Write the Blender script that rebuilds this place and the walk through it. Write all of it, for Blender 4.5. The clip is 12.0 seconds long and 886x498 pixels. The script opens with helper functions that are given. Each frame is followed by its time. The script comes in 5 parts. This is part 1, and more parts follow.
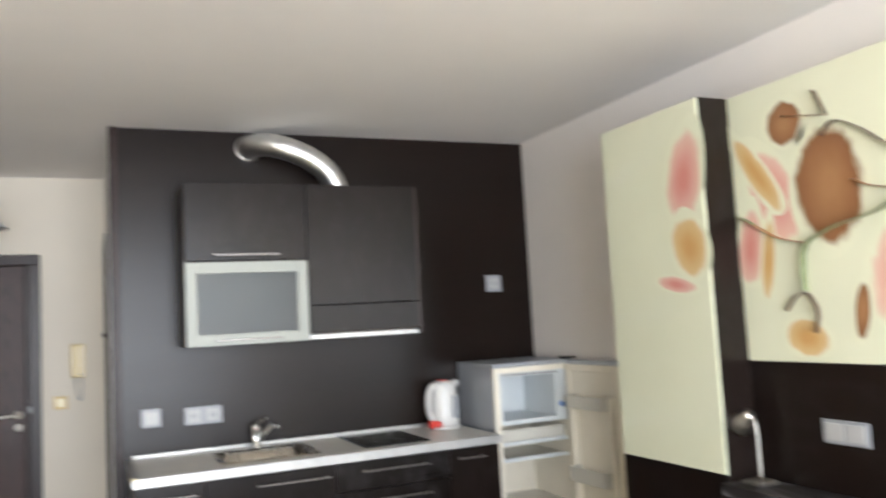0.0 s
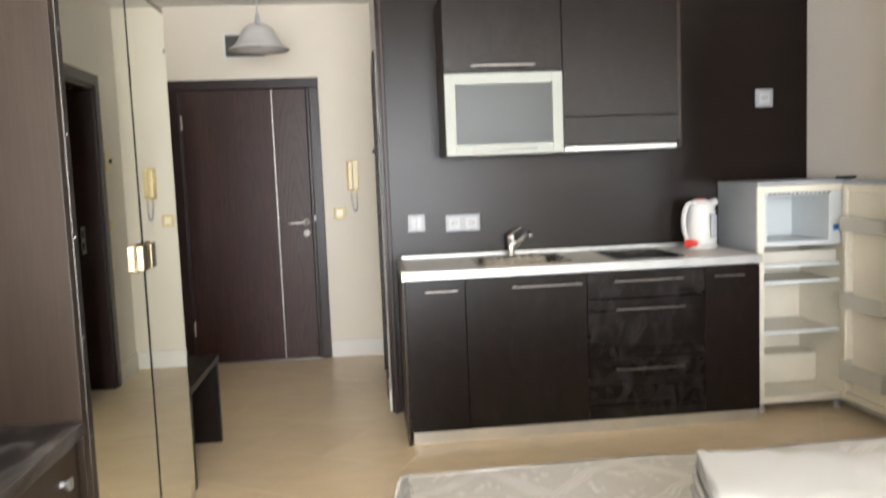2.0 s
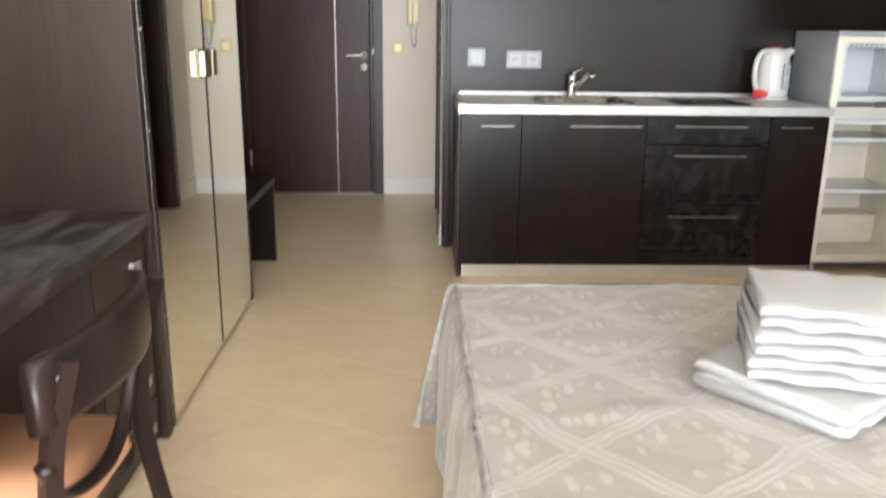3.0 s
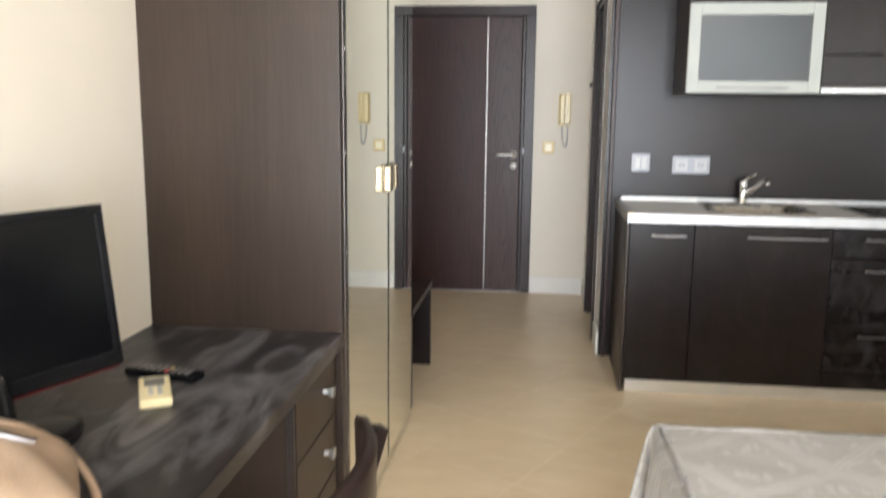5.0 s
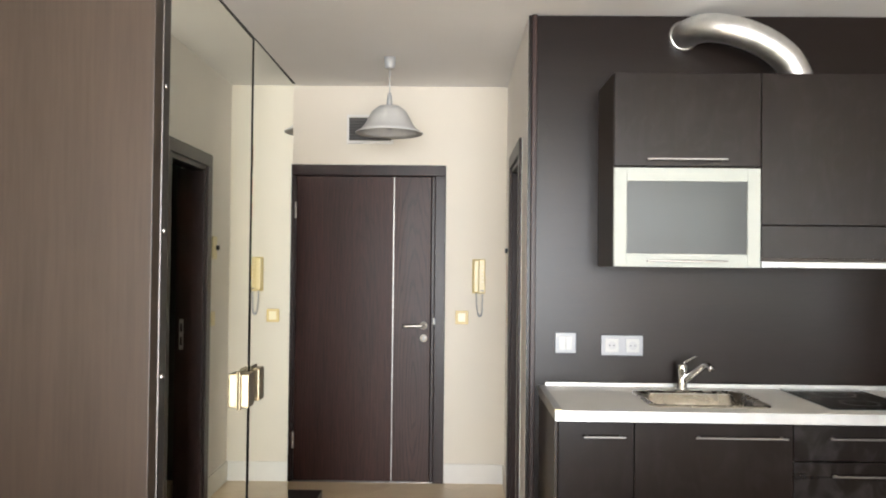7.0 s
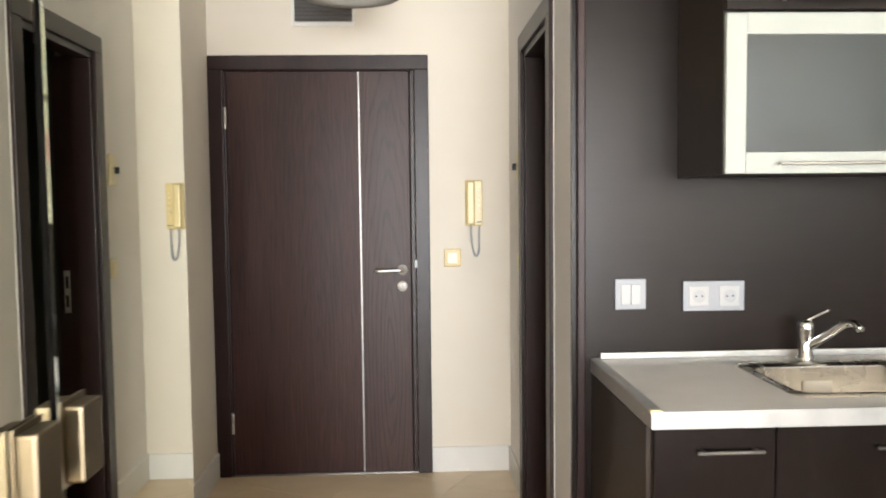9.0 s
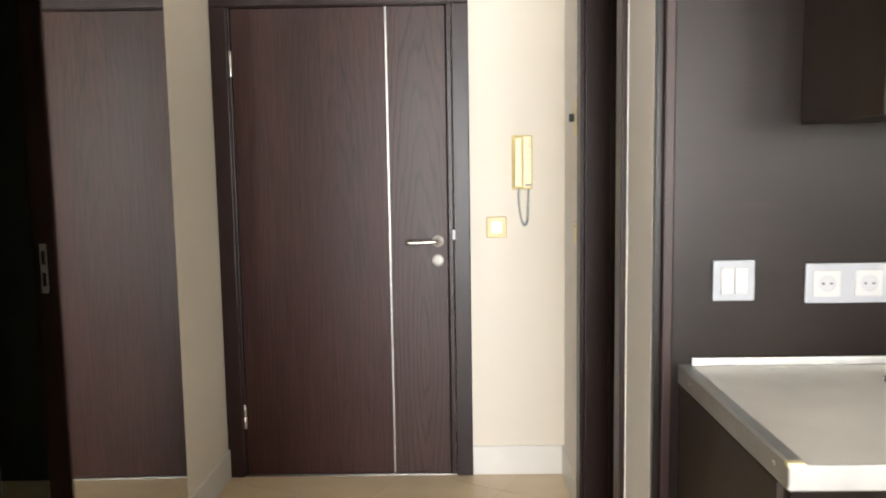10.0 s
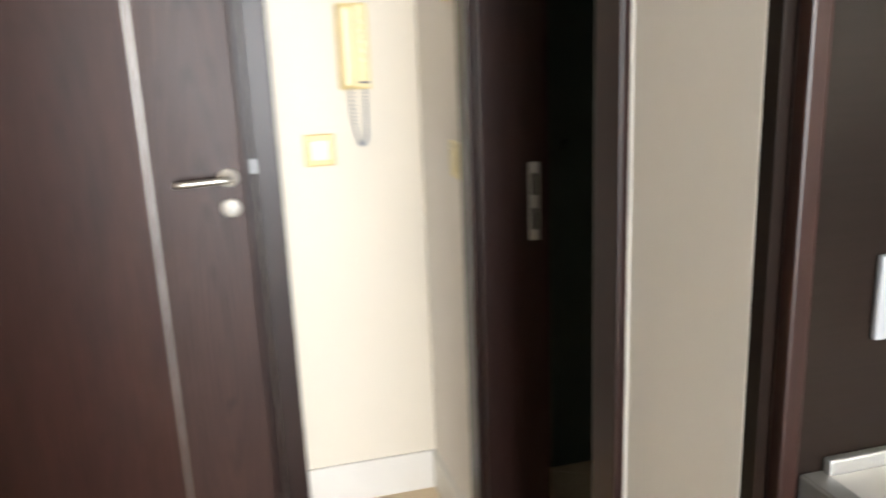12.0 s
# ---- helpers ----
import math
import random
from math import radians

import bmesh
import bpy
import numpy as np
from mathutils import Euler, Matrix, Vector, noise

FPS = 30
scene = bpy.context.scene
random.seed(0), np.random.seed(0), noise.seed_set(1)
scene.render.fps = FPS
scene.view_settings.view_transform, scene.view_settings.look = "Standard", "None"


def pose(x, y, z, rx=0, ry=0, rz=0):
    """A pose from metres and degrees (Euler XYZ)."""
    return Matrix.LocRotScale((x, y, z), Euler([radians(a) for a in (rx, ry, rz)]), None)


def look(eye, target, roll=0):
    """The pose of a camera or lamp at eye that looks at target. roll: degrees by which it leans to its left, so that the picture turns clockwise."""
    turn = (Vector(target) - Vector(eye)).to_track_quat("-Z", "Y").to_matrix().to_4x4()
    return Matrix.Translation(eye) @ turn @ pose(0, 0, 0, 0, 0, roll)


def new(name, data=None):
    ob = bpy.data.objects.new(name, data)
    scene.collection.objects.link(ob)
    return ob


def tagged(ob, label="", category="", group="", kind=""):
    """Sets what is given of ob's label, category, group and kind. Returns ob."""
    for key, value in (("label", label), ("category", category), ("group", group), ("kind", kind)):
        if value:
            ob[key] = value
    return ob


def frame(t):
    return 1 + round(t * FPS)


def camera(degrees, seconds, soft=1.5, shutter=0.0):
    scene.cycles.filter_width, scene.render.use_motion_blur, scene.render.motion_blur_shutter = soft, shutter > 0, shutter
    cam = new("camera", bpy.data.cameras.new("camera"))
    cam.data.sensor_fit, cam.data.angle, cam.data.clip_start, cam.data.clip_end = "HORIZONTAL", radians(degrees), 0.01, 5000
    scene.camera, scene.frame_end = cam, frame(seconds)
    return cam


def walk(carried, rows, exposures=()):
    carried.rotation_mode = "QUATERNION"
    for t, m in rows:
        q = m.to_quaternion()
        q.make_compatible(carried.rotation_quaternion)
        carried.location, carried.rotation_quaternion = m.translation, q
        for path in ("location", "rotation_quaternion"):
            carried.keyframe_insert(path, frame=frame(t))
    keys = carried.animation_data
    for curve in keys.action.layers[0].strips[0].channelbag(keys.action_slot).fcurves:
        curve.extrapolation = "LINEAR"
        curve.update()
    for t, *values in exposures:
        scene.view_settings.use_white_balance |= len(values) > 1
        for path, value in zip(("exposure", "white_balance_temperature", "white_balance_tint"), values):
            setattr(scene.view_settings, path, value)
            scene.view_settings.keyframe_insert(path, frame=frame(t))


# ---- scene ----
cam = camera(58.1, 12.0, soft=1.9, shutter=0.5)
PATH = [
    (0, (0.243, -0.006, 1.515), (1.054, 1.814, 1.688), -3.2),
    (0.5, (0.219, -0.035, 1.524), (0.676, 1.893, 1.791), -2.4),
    (1, (0.236, -0.048, 1.500), (0.548, 1.916, 1.693), -1.6),
    (1.5, (0.257, -0.034, 1.432), (0.515, 1.949, 1.437), -1.9),
    (2, (0.239, -0.009, 1.352), (0.429, 1.973, 1.165), -2.3),
    (2.5, (0.222, -0.014, 1.278), (0.352, 1.946, 0.906), -1.6),
    (3, (0.213, -0.035, 1.228), (0.273, 1.892, 0.697), 0.7),
    (3.2, (0.204, -0.036, 1.201), (0.231, 1.876, 0.619), 1.6),
    (4.8, (-0.019, 0.074, 1.290), (-0.267, 2.013, 0.873), -0.2),
    (5, (-0.026, 0.083, 1.330), (-0.254, 2.041, 0.995), 0.6),
    (5.5, (-0.023, 0.136, 1.397), (-0.120, 2.126, 1.225), 0.0),
    (6, (-0.006, 0.263, 1.410), (0.052, 2.262, 1.372), -0.9),
    (6.5, (0.022, 0.524, 1.457), (0.033, 2.523, 1.499), -0.6),
    (7, (0.010, 0.732, 1.441), (-0.023, 2.731, 1.480), 0.6),
    (7.5, (-0.076, 1.034, 1.429), (-0.080, 3.033, 1.392), 0.0),
    (7.7, (-0.113, 1.149, 1.456), (-0.099, 3.146, 1.368), -0.9),
    (9.3, (-0.154, 2.225, 1.370), (-0.071, 4.218, 1.230), -0.5),
    (9.5, (-0.139, 2.345, 1.376), (-0.078, 4.337, 1.213), -0.6),
    (10, (-0.119, 2.617, 1.361), (-0.154, 4.604, 1.151), -0.9),
    (10.5, (-0.166, 2.941, 1.378), (-0.198, 4.927, 1.148), -1.4),
    (11, (-0.159, 3.253, 1.368), (-0.184, 5.228, 1.054), -0.9),
    (11.5, (-0.142, 3.528, 1.383), (-0.135, 5.480, 0.945), -1.2),
    (12, (-0.171, 3.797, 1.366), (0.304, 5.674, 0.866), -2.4),
]
walk(cam, [(t, look(eye, target, roll)) for t, eye, target, roll in PATH], [
    (0, -0.15, 6000, 10), (1.0, -0.05, 6200, 10), (2.0, 0.15, 6300, 10), (3.0, 0.0, 6100, 10), (5.0, 0.05, 6050, 10), (6.5, 0.32, 6250, 10),
    (9.5, 0.62, 6400, 10), (10, 0.75, 6400, 10), (10.5, 0.82, 6400, 10), (11, 0.88, 6400, 10), (12, 1.0, 6250, 9)])

# ---- world and light ----
world = bpy.data.worlds.new("sky")
scene.world = world
world.use_nodes = True
_bg = world.node_tree.nodes["Background"]
_sky = world.node_tree.nodes.new("ShaderNodeTexSky")
_sky.sky_type, _sky.sun_disc = "NISHITA", False
_sky.sun_elevation, _sky.sun_rotation = radians(40), radians(200)
world.node_tree.links.new(_sky.outputs[0], _bg.inputs[0])
_bg.inputs[1].default_value = 0.1


def area_lamp(name, m, sx, sy, watts, colour):
    d = bpy.data.lights.new(name, "AREA")
    d.shape, d.size, d.size_y, d.energy, d.color = "RECTANGLE", sx, sy, watts, colour
    ob = new(name, d)
    ob.matrix_world = m
    return ob


# daylight in the balcony window behind the walker
area_lamp("window_daylight", look((0.45, -3.75, 1.30), (0.40, 4.0, 1.25)), 3.0, 2.3, 520, (0.955, 0.98, 1.0))

# ---- materials ----
def shader(name):
    m = bpy.data.materials.new(name)
    m.use_nodes = True
    return m, m.node_tree.nodes, m.node_tree.links, m.node_tree.nodes["Principled BSDF"]


def coords(N, L, scale=(1, 1, 1), loc=(0, 0, 0), rot=(0, 0, 0)):
    tc, mp = N.new("ShaderNodeTexCoord"), N.new("ShaderNodeMapping")
    L.new(tc.outputs["Object"], mp.inputs[0])
    mp.inputs["Scale"].default_value, mp.inputs["Location"].default_value = scale, loc
    mp.inputs["Rotation"].default_value = rot
    return mp.outputs[0]


def noise_tex(N, L, vec, scale, detail=4, rough=0.55):
    n = N.new("ShaderNodeTexNoise")
    n.inputs["Scale"].default_value, n.inputs["Detail"].default_value, n.inputs["Roughness"].default_value = scale, detail, rough
    L.new(vec, n.inputs["Vector"])
    return n.outputs["Fac"]


def ramp(N, L, fac, stops):
    r = N.new("ShaderNodeValToRGB")
    e = r.color_ramp.elements
    while len(e) < len(stops):
        e.new(0.5)
    for el, (p, c) in zip(e, stops):
        el.position, el.color = p, (*c, 1)
    L.new(fac, r.inputs[0])
    return r.outputs[0]


def mix(N, L, fac, a, b, mode="MIX"):
    x = N.new("ShaderNodeMix")
    x.data_type, x.blend_type = "RGBA", mode
    if isinstance(fac, float):
        x.inputs[0].default_value = fac
    else:
        L.new(fac, x.inputs[0])
    for i, s in ((6, a), (7, b)):
        if isinstance(s, tuple):
            x.inputs[i].default_value = (*s, 1)
        else:
            L.new(s, x.inputs[i])
    return x.outputs[2]


def bump(N, L, P, height, strength, dist=0.002):
    b = N.new("ShaderNodeBump")
    b.inputs["Strength"].default_value, b.inputs["Distance"].default_value = strength, dist
    L.new(height, b.inputs["Height"])
    L.new(b.outputs[0], P.inputs["Normal"])


def value_range(N, L, fac, lo, hi):
    r = N.new("ShaderNodeMapRange")
    r.inputs[3].default_value, r.inputs[4].default_value = lo, hi
    L.new(fac, r.inputs[0])
    return r.outputs[0]


def plain(name, colour, rough=0.5, metal=0.0, vary=0.12, scale=6.0, bumpy=0.05, grain=80.0, spec=0.5, coat=0.0):
    """Paint, plastic, metal: slight mottling and fine relief."""
    m, N, L, P = shader(name)
    v = coords(N, L)
    big = noise_tex(N, L, v, scale, 5)
    dark = tuple(c * (1 - vary) for c in colour)
    light = tuple(min(1, c * (1 + vary)) for c in colour)
    L.new(ramp(N, L, big, [(0.3, dark), (0.7, light)]), P.inputs["Base Color"])
    fine = noise_tex(N, L, v, grain, 3)
    L.new(value_range(N, L, big, max(0.02, rough - 0.06), rough + 0.06), P.inputs["Roughness"])
    P.inputs["Metallic"].default_value = metal
    P.inputs["Specular IOR Level"].default_value = spec
    P.inputs["Coat Weight"].default_value = coat
    if bumpy:
        bump(N, L, P, fine, bumpy)
    return m


def wood(name, dark, light, rough=0.4, along="z", streak=70.0, bumpy=0.15, spec=0.28, smears=0.0):
    """Stained veneer with fine streaks along one axis."""
    m, N, L, P = shader(name)
    sc = [1.0, 1.0, 1.0]
    sc["xyz".index(along)] = 0.04
    v = coords(N, L, tuple(sc))
    fine = noise_tex(N, L, v, streak * 2.2, 5, 0.65)
    wide = noise_tex(N, L, v, streak * 0.12, 4)
    c = mix(N, L, 0.45, ramp(N, L, fine, [(0.3, dark), (0.72, light)]), ramp(N, L, wide, [(0.3, dark), (0.7, light)]))
    if smears:
        sn = N.new("ShaderNodeTexNoise")
        sn.inputs["Scale"].default_value, sn.inputs["Detail"].default_value, sn.inputs["Roughness"].default_value, sn.inputs["Distortion"].default_value = 2.6, 5, 0.55, 1.6
        L.new(coords(N, L, (3.6, 1.0, 2.2), rot=(0, 0, 0.7)), sn.inputs["Vector"])
        s = sn.outputs["Fac"]
        c = mix(N, L, ramp(N, L, s, [(0.47, (0, 0, 0)), (0.80, (smears,) * 3)]), c, (0.30, 0.29, 0.30))
    L.new(c, P.inputs["Base Color"])
    L.new(value_range(N, L, wide, rough - 0.02, rough + 0.03), P.inputs["Roughness"])
    P.inputs["Specular IOR Level"].default_value = spec
    bump(N, L, P, fine, bumpy, 0.001)
    return m


def oak_grain(name, dark, light, centre, stretch, flame, rough=0.40):
    """Stained oak with flame-shaped grain."""
    m, N, L, P = shader(name)
    v = coords(N, L, (1.0, 1.0, stretch), (-centre[0], 0, -centre[1] * stretch))
    w = N.new("ShaderNodeTexWave")
    w.wave_type, w.rings_direction = "RINGS", "Y"
    w.inputs["Scale"].default_value, w.inputs["Distortion"].default_value = 17.0, 5.5
    w.inputs["Detail"].default_value, w.inputs["Detail Scale"].default_value = 3.0, 1.6
    L.new(v, w.inputs["Vector"])
    fine = noise_tex(N, L, coords(N, L, (1, 1, 0.03)), 190.0, 5, 0.7)
    wide = noise_tex(N, L, coords(N, L, (1, 1, 0.15)), 5.0, 4)
    rings = ramp(N, L, w.outputs["Fac"], [(0.0, dark), (0.30, light), (1.0, light)])
    c = mix(N, L, 1.0 - flame, rings, ramp(N, L, fine, [(0.35, dark), (0.65, light)]))
    c = mix(N, L, 0.35, c, ramp(N, L, wide, [(0.3, dark), (0.7, light)]))
    L.new(c, P.inputs["Base Color"])
    L.new(value_range(N, L, wide, rough - 0.05, rough + 0.1), P.inputs["Roughness"])
    P.inputs["Specular IOR Level"].default_value = 0.28
    bump(N, L, P, mix(N, L, 0.5, w.outputs["Color"], fine), 0.2, 0.001)
    return m


def glass(name, colour, rough=0.02, trans=1.0):
    m, N, L, P = shader(name)
    P.inputs["Base Color"].default_value = (*colour, 1)
    P.inputs["Transmission Weight"].default_value = trans
    n = noise_tex(N, L, coords(N, L), 30.0, 3)
    L.new(value_range(N, L, n, rough, rough + 0.03), P.inputs["Roughness"])
    P.inputs["IOR"].default_value = 1.45
    return m


def mirror_mat(name, colour):
    m, N, L, P = shader(name)
    n = noise_tex(N, L, coords(N, L, (1, 1, 0.4)), 3.0, 5)
    L.new(ramp(N, L, n, [(0.2, tuple(c * 0.96 for c in colour)), (0.8, colour)]), P.inputs["Base Color"])
    P.inputs["Metallic"].default_value = 1.0
    L.new(value_range(N, L, n, 0.005, 0.025), P.inputs["Roughness"])
    return m


def tile_mat(name):
    """Beige marbled floor tile; veins differ from tile to tile."""
    m, N, L, P = shader(name)
    tc, oi, add = N.new("ShaderNodeTexCoord"), N.new("ShaderNodeObjectInfo"), N.new("ShaderNodeVectorMath")
    sc = N.new("ShaderNodeVectorMath")
    sc.operation = "SCALE"
    cmb = N.new("ShaderNodeCombineXYZ")
    for i in range(3):
        L.new(oi.outputs["Random"], cmb.inputs[i])
    L.new(cmb.outputs[0], sc.inputs[0])
    sc.inputs["Scale"].default_value = 37.0
    L.new(tc.outputs["Object"], add.inputs[0])
    L.new(sc.outputs[0], add.inputs[1])
    mp = N.new("ShaderNodeMapping")
    mp.inputs["Rotation"].default_value = (0, 0, radians(-52))
    mp.inputs["Scale"].default_value = (0.9, 2.4, 1)
    L.new(add.outputs[0], mp.inputs[0])
    veins = noise_tex(N, L, mp.outputs[0], 5.0, 5, 0.5)
    cloud = noise_tex(N, L, add.outputs[0], 2.2, 4)
    c = ramp(N, L, veins, [(0.2, (0.68, 0.525, 0.340)), (0.5, (0.725, 0.575, 0.385)), (0.8, (0.775, 0.635, 0.448))])
    c = mix(N, L, ramp(N, L, cloud, [(0.4, (0, 0, 0)), (0.8, (0.45,) * 3)]), c, (0.65, 0.505, 0.335))
    L.new(c, P.inputs["Base Color"])
    L.new(value_range(N, L, veins, 0.27, 0.31), P.inputs["Roughness"])
    return m


def damask(name):
    """Woven bedspread: diamond lattice with leaf sprigs, beige on pale grey."""
    m, N, L, P = shader(name)
    warp = noise_tex(N, L, coords(N, L), 2.2, 3)
    v = coords(N, L, rot=(0, 0, radians(-38)))
    off = N.new("ShaderNodeVectorMath")
    off.operation = "MULTIPLY_ADD"
    L.new(warp, off.inputs[0])
    off.inputs[1].default_value = (0.16, 0.16, 0)
    L.new(v, off.inputs[2])

    def vmath(op, a, b=None):
        n = N.new("ShaderNodeVectorMath")
        n.operation = op
        L.new(a, n.inputs[0])
        if b is not None:
            n.inputs[1].default_value = b
        return n

    # lattice cells, a ribbon along each side and a wreath of leaves inside
    cell = vmath("SUBTRACT", vmath("FRACTION", vmath("MULTIPLY", off.outputs[0], (3.3, 4.2, 0)).outputs[0]).outputs[0], (0.5, 0.5, 0)).outputs[0]
    sep = N.new("ShaderNodeSeparateXYZ")
    L.new(vmath("ABSOLUTE", cell).outputs[0], sep.inputs[0])
    side = N.new("ShaderNodeMath")
    side.operation = "MAXIMUM"
    L.new(sep.outputs[0], side.inputs[0])
    L.new(sep.outputs[1], side.inputs[1])
    lattice = ramp(N, L, side.outputs[0], [(0.415, (0, 0, 0)), (0.425, (0.75,) * 3), (0.445, (0.75,) * 3), (0.455, (0.35,) * 3), (0.475, (0.35,) * 3), (0.485, (0.8,) * 3)])
    vo = N.new("ShaderNodeTexVoronoi")
    vo.inputs["Scale"].default_value = 40.0
    L.new(coords(N, L, (1.0, 0.5, 1.0), rot=(0, 0, radians(-35))), vo.inputs["Vector"])
    leaf = ramp(N, L, vo.outputs["Distance"], [(0.36, (1, 1, 1)), (0.50, (0, 0, 0))])
    wreath = ramp(N, L, vmath("LENGTH", cell).outputs["Value"], [(0.19, (0, 0, 0)), (0.23, (0.8,) * 3), (0.37, (0.8,) * 3), (0.42, (0, 0, 0))])
    sprigs = mix(N, L, 1.0, leaf, wreath, "MULTIPLY")
    pattern = mix(N, L, 1.0, lattice, sprigs, "LIGHTEN")
    thread = noise_tex(N, L, v, 420.0, 2)
    base = ramp(N, L, warp, [(0.3, (0.315, 0.294, 0.262)), (0.7, (0.350, 0.327, 0.293))])
    c = mix(N, L, pattern, base, (0.425, 0.410, 0.382))
    L.new(c, P.inputs["Base Color"])
    L.new(value_range(N, L, pattern, 0.62, 0.42), P.inputs["Roughness"])
    P.inputs["Sheen Weight"].default_value = 0.25
    crease = noise_tex(N, L, coords(N, L, (1.0, 1.7, 1.0), rot=(0, 0, 0.5)), 13.0, 4)
    bump(N, L, P, mix(N, L, 0.75, mix(N, L, 0.25, pattern, thread), crease), 0.55, 0.012)
    return m


M_WALL = plain("cream_wall_paint", (0.765, 0.705, 0.602), 0.75, vary=0.03, scale=1.3, bumpy=0.12, grain=160)
M_WALL2 = plain("pale_wall_paint", (0.81, 0.77, 0.735), 0.75, vary=0.03, scale=1.3, bumpy=0.12, grain=160)
M_CEIL = plain("ceiling_paint", (0.83, 0.81, 0.79), 0.85, vary=0.03, scale=1.0, bumpy=0.1, grain=130)
M_WENGE = wood("wenge_veneer", (0.021, 0.0138, 0.0096), (0.043, 0.0288, 0.0202), 0.36)
M_WENGE_H = wood("wenge_veneer_across", (0.008, 0.0048, 0.0036), (0.0135, 0.0084, 0.0063), 0.28, along="x", spec=0.22)
M_DESK = wood("dusty_wenge_top", (0.012, 0.010, 0.010), (0.026, 0.022, 0.022), 0.34, along="y", spec=0.4, smears=0.6)
M_FRONT = wood("kitchen_front", (0.0075, 0.0046, 0.0036), (0.0125, 0.0078, 0.0060), 0.28, along="z", spec=0.24, smears=0.02)
M_DRAWER = wood("smudged_kitchen_front", (0.0055, 0.0036, 0.0030), (0.0095, 0.0062, 0.0050), 0.27, along="x", spec=0.26, smears=0.09)
M_DARK = plain("dark_gap", (0.012, 0.010, 0.010), 0.6)
M_DOOR = oak_grain("stained_oak_door", (0.0040, 0.0012, 0.0009), (0.058, 0.0180, 0.0118), (-0.62, 0.50), 0.10, 0.22)
M_DOOR2 = oak_grain("stained_oak_narrow", (0.0060, 0.0022, 0.0018), (0.072, 0.034, 0.027), (-0.265, 0.55), 0.10, 0.5)
M_CASING = wood("stained_casing", (0.0090, 0.0034, 0.0027), (0.034, 0.0135, 0.0105), 0.36)
M_WORKTOP = plain("pale_laminate_worktop", (0.66, 0.64, 0.61), 0.38, vary=0.05, scale=9)
M_ALU = plain("brushed_aluminium", (0.50, 0.50, 0.49), 0.42, 0.75, vary=0.10, scale=14)
M_BAR = plain("dull_steel_bar", (0.24, 0.225, 0.21), 0.36, 1.0, vary=0.08)
M_CUP = plain("bronzed_steel", (0.22, 0.18, 0.12), 0.34, 1.0, vary=0.12, bumpy=0.0)
M_RAIL = plain("dark_metal_rail", (0.10, 0.09, 0.085), 0.35, 1.0)
M_CHROME = plain("chrome", (0.80, 0.80, 0.80), 0.10, 1.0, vary=0.05, bumpy=0.0)
M_STEEL = plain("satin_steel", (0.56, 0.54, 0.50), 0.36, 1.0, vary=0.08)
M_SATIN = plain("champagne_satin_metal", (0.60, 0.56, 0.50), 0.42, 0.45, vary=0.05)
M_BASIN = plain("brushed_sink_steel", (0.58, 0.54, 0.47), 0.27, 1.0, vary=0.12, scale=9)
M_PLINTH = plain("metal_plinth", (0.60, 0.57, 0.51), 0.42, 0.6, vary=0.06)
M_KETTLE = plain("white_kettle_plastic", (0.66, 0.65, 0.63), 0.3, vary=0.02)
M_WHITE = plain("white_plastic", (0.42, 0.418, 0.412), 0.32, vary=0.03)
M_SOCKET = plain("silver_white_plastic", (0.30, 0.312, 0.335), 0.35, vary=0.03)
# socket wells coloured darker in place of shade inside the recess
M_WELL = plain("shaded_plastic", (0.36, 0.365, 0.38), 0.4, vary=0.03)
M_IVORY = plain("yellowed_plastic", (0.64, 0.47, 0.17), 0.35, vary=0.05)
M_IVORY3 = plain("straw_plastic", (0.70, 0.555, 0.25), 0.3, vary=0.04)
M_IVORY2 = plain("pale_yellowed_plastic", (0.80, 0.70, 0.42), 0.3, vary=0.04)
M_BASEBOARD = plain("white_baseboard", (0.80, 0.775, 0.73), 0.5, vary=0.03)
M_FROST = glass("frosted_glass", (0.165, 0.180, 0.170), 0.40, 0.85)
M_FRAMEWHITE = plain("pale_aluminium_frame", (0.38, 0.40, 0.365), 0.45, vary=0.03)
M_HOB = plain("black_glass_hob", (0.012, 0.012, 0.013), 0.12, vary=0.1, bumpy=0.0)
M_RED = plain("red_plastic", (0.62, 0.05, 0.035), 0.35, vary=0.05)
M_MAROON = plain("maroon_gloss", (0.09, 0.008, 0.008), 0.25)
M_FRIDGE = plain("silver_fridge_skin", (0.44, 0.46, 0.49), 0.38, 0.35, vary=0.05)
M_FRIDGEIN = plain("fridge_liner", (0.80, 0.75, 0.64), 0.38, vary=0.04)
M_FREEZER = plain("freezer_liner", (0.62, 0.655, 0.67), 0.35, vary=0.03)
M_LINING = plain("grey_cabinet_lining", (0.20, 0.22, 0.23), 0.5, vary=0.06)
M_TRAY = glass("cloudy_plastic", (0.84, 0.82, 0.74), 0.18, 0.35)
M_CLEAR = glass("clear_plastic", (0.90, 0.90, 0.86), 0.08)
M_MIRROR = mirror_mat("mirror", (0.93, 0.95, 0.86))
M_MIRROR2 = mirror_mat("hall_mirror", (0.92, 0.92, 0.88))
M_BLACK = plain("black_plastic", (0.007, 0.007, 0.008), 0.26, vary=0.1, spec=0.22)
M_SCREEN = plain("screen", (0.004, 0.004, 0.005), 0.16, vary=0.1, bumpy=0.0, spec=0.25)
M_LEATHER = plain("beige_leather", (0.27, 0.19, 0.125), 0.46, vary=0.10, scale=12, bumpy=0.35, grain=220)
M_CHAIR = wood("chair_wood", (0.012, 0.0068, 0.0058), (0.030, 0.0175, 0.0145), 0.28, along="z")
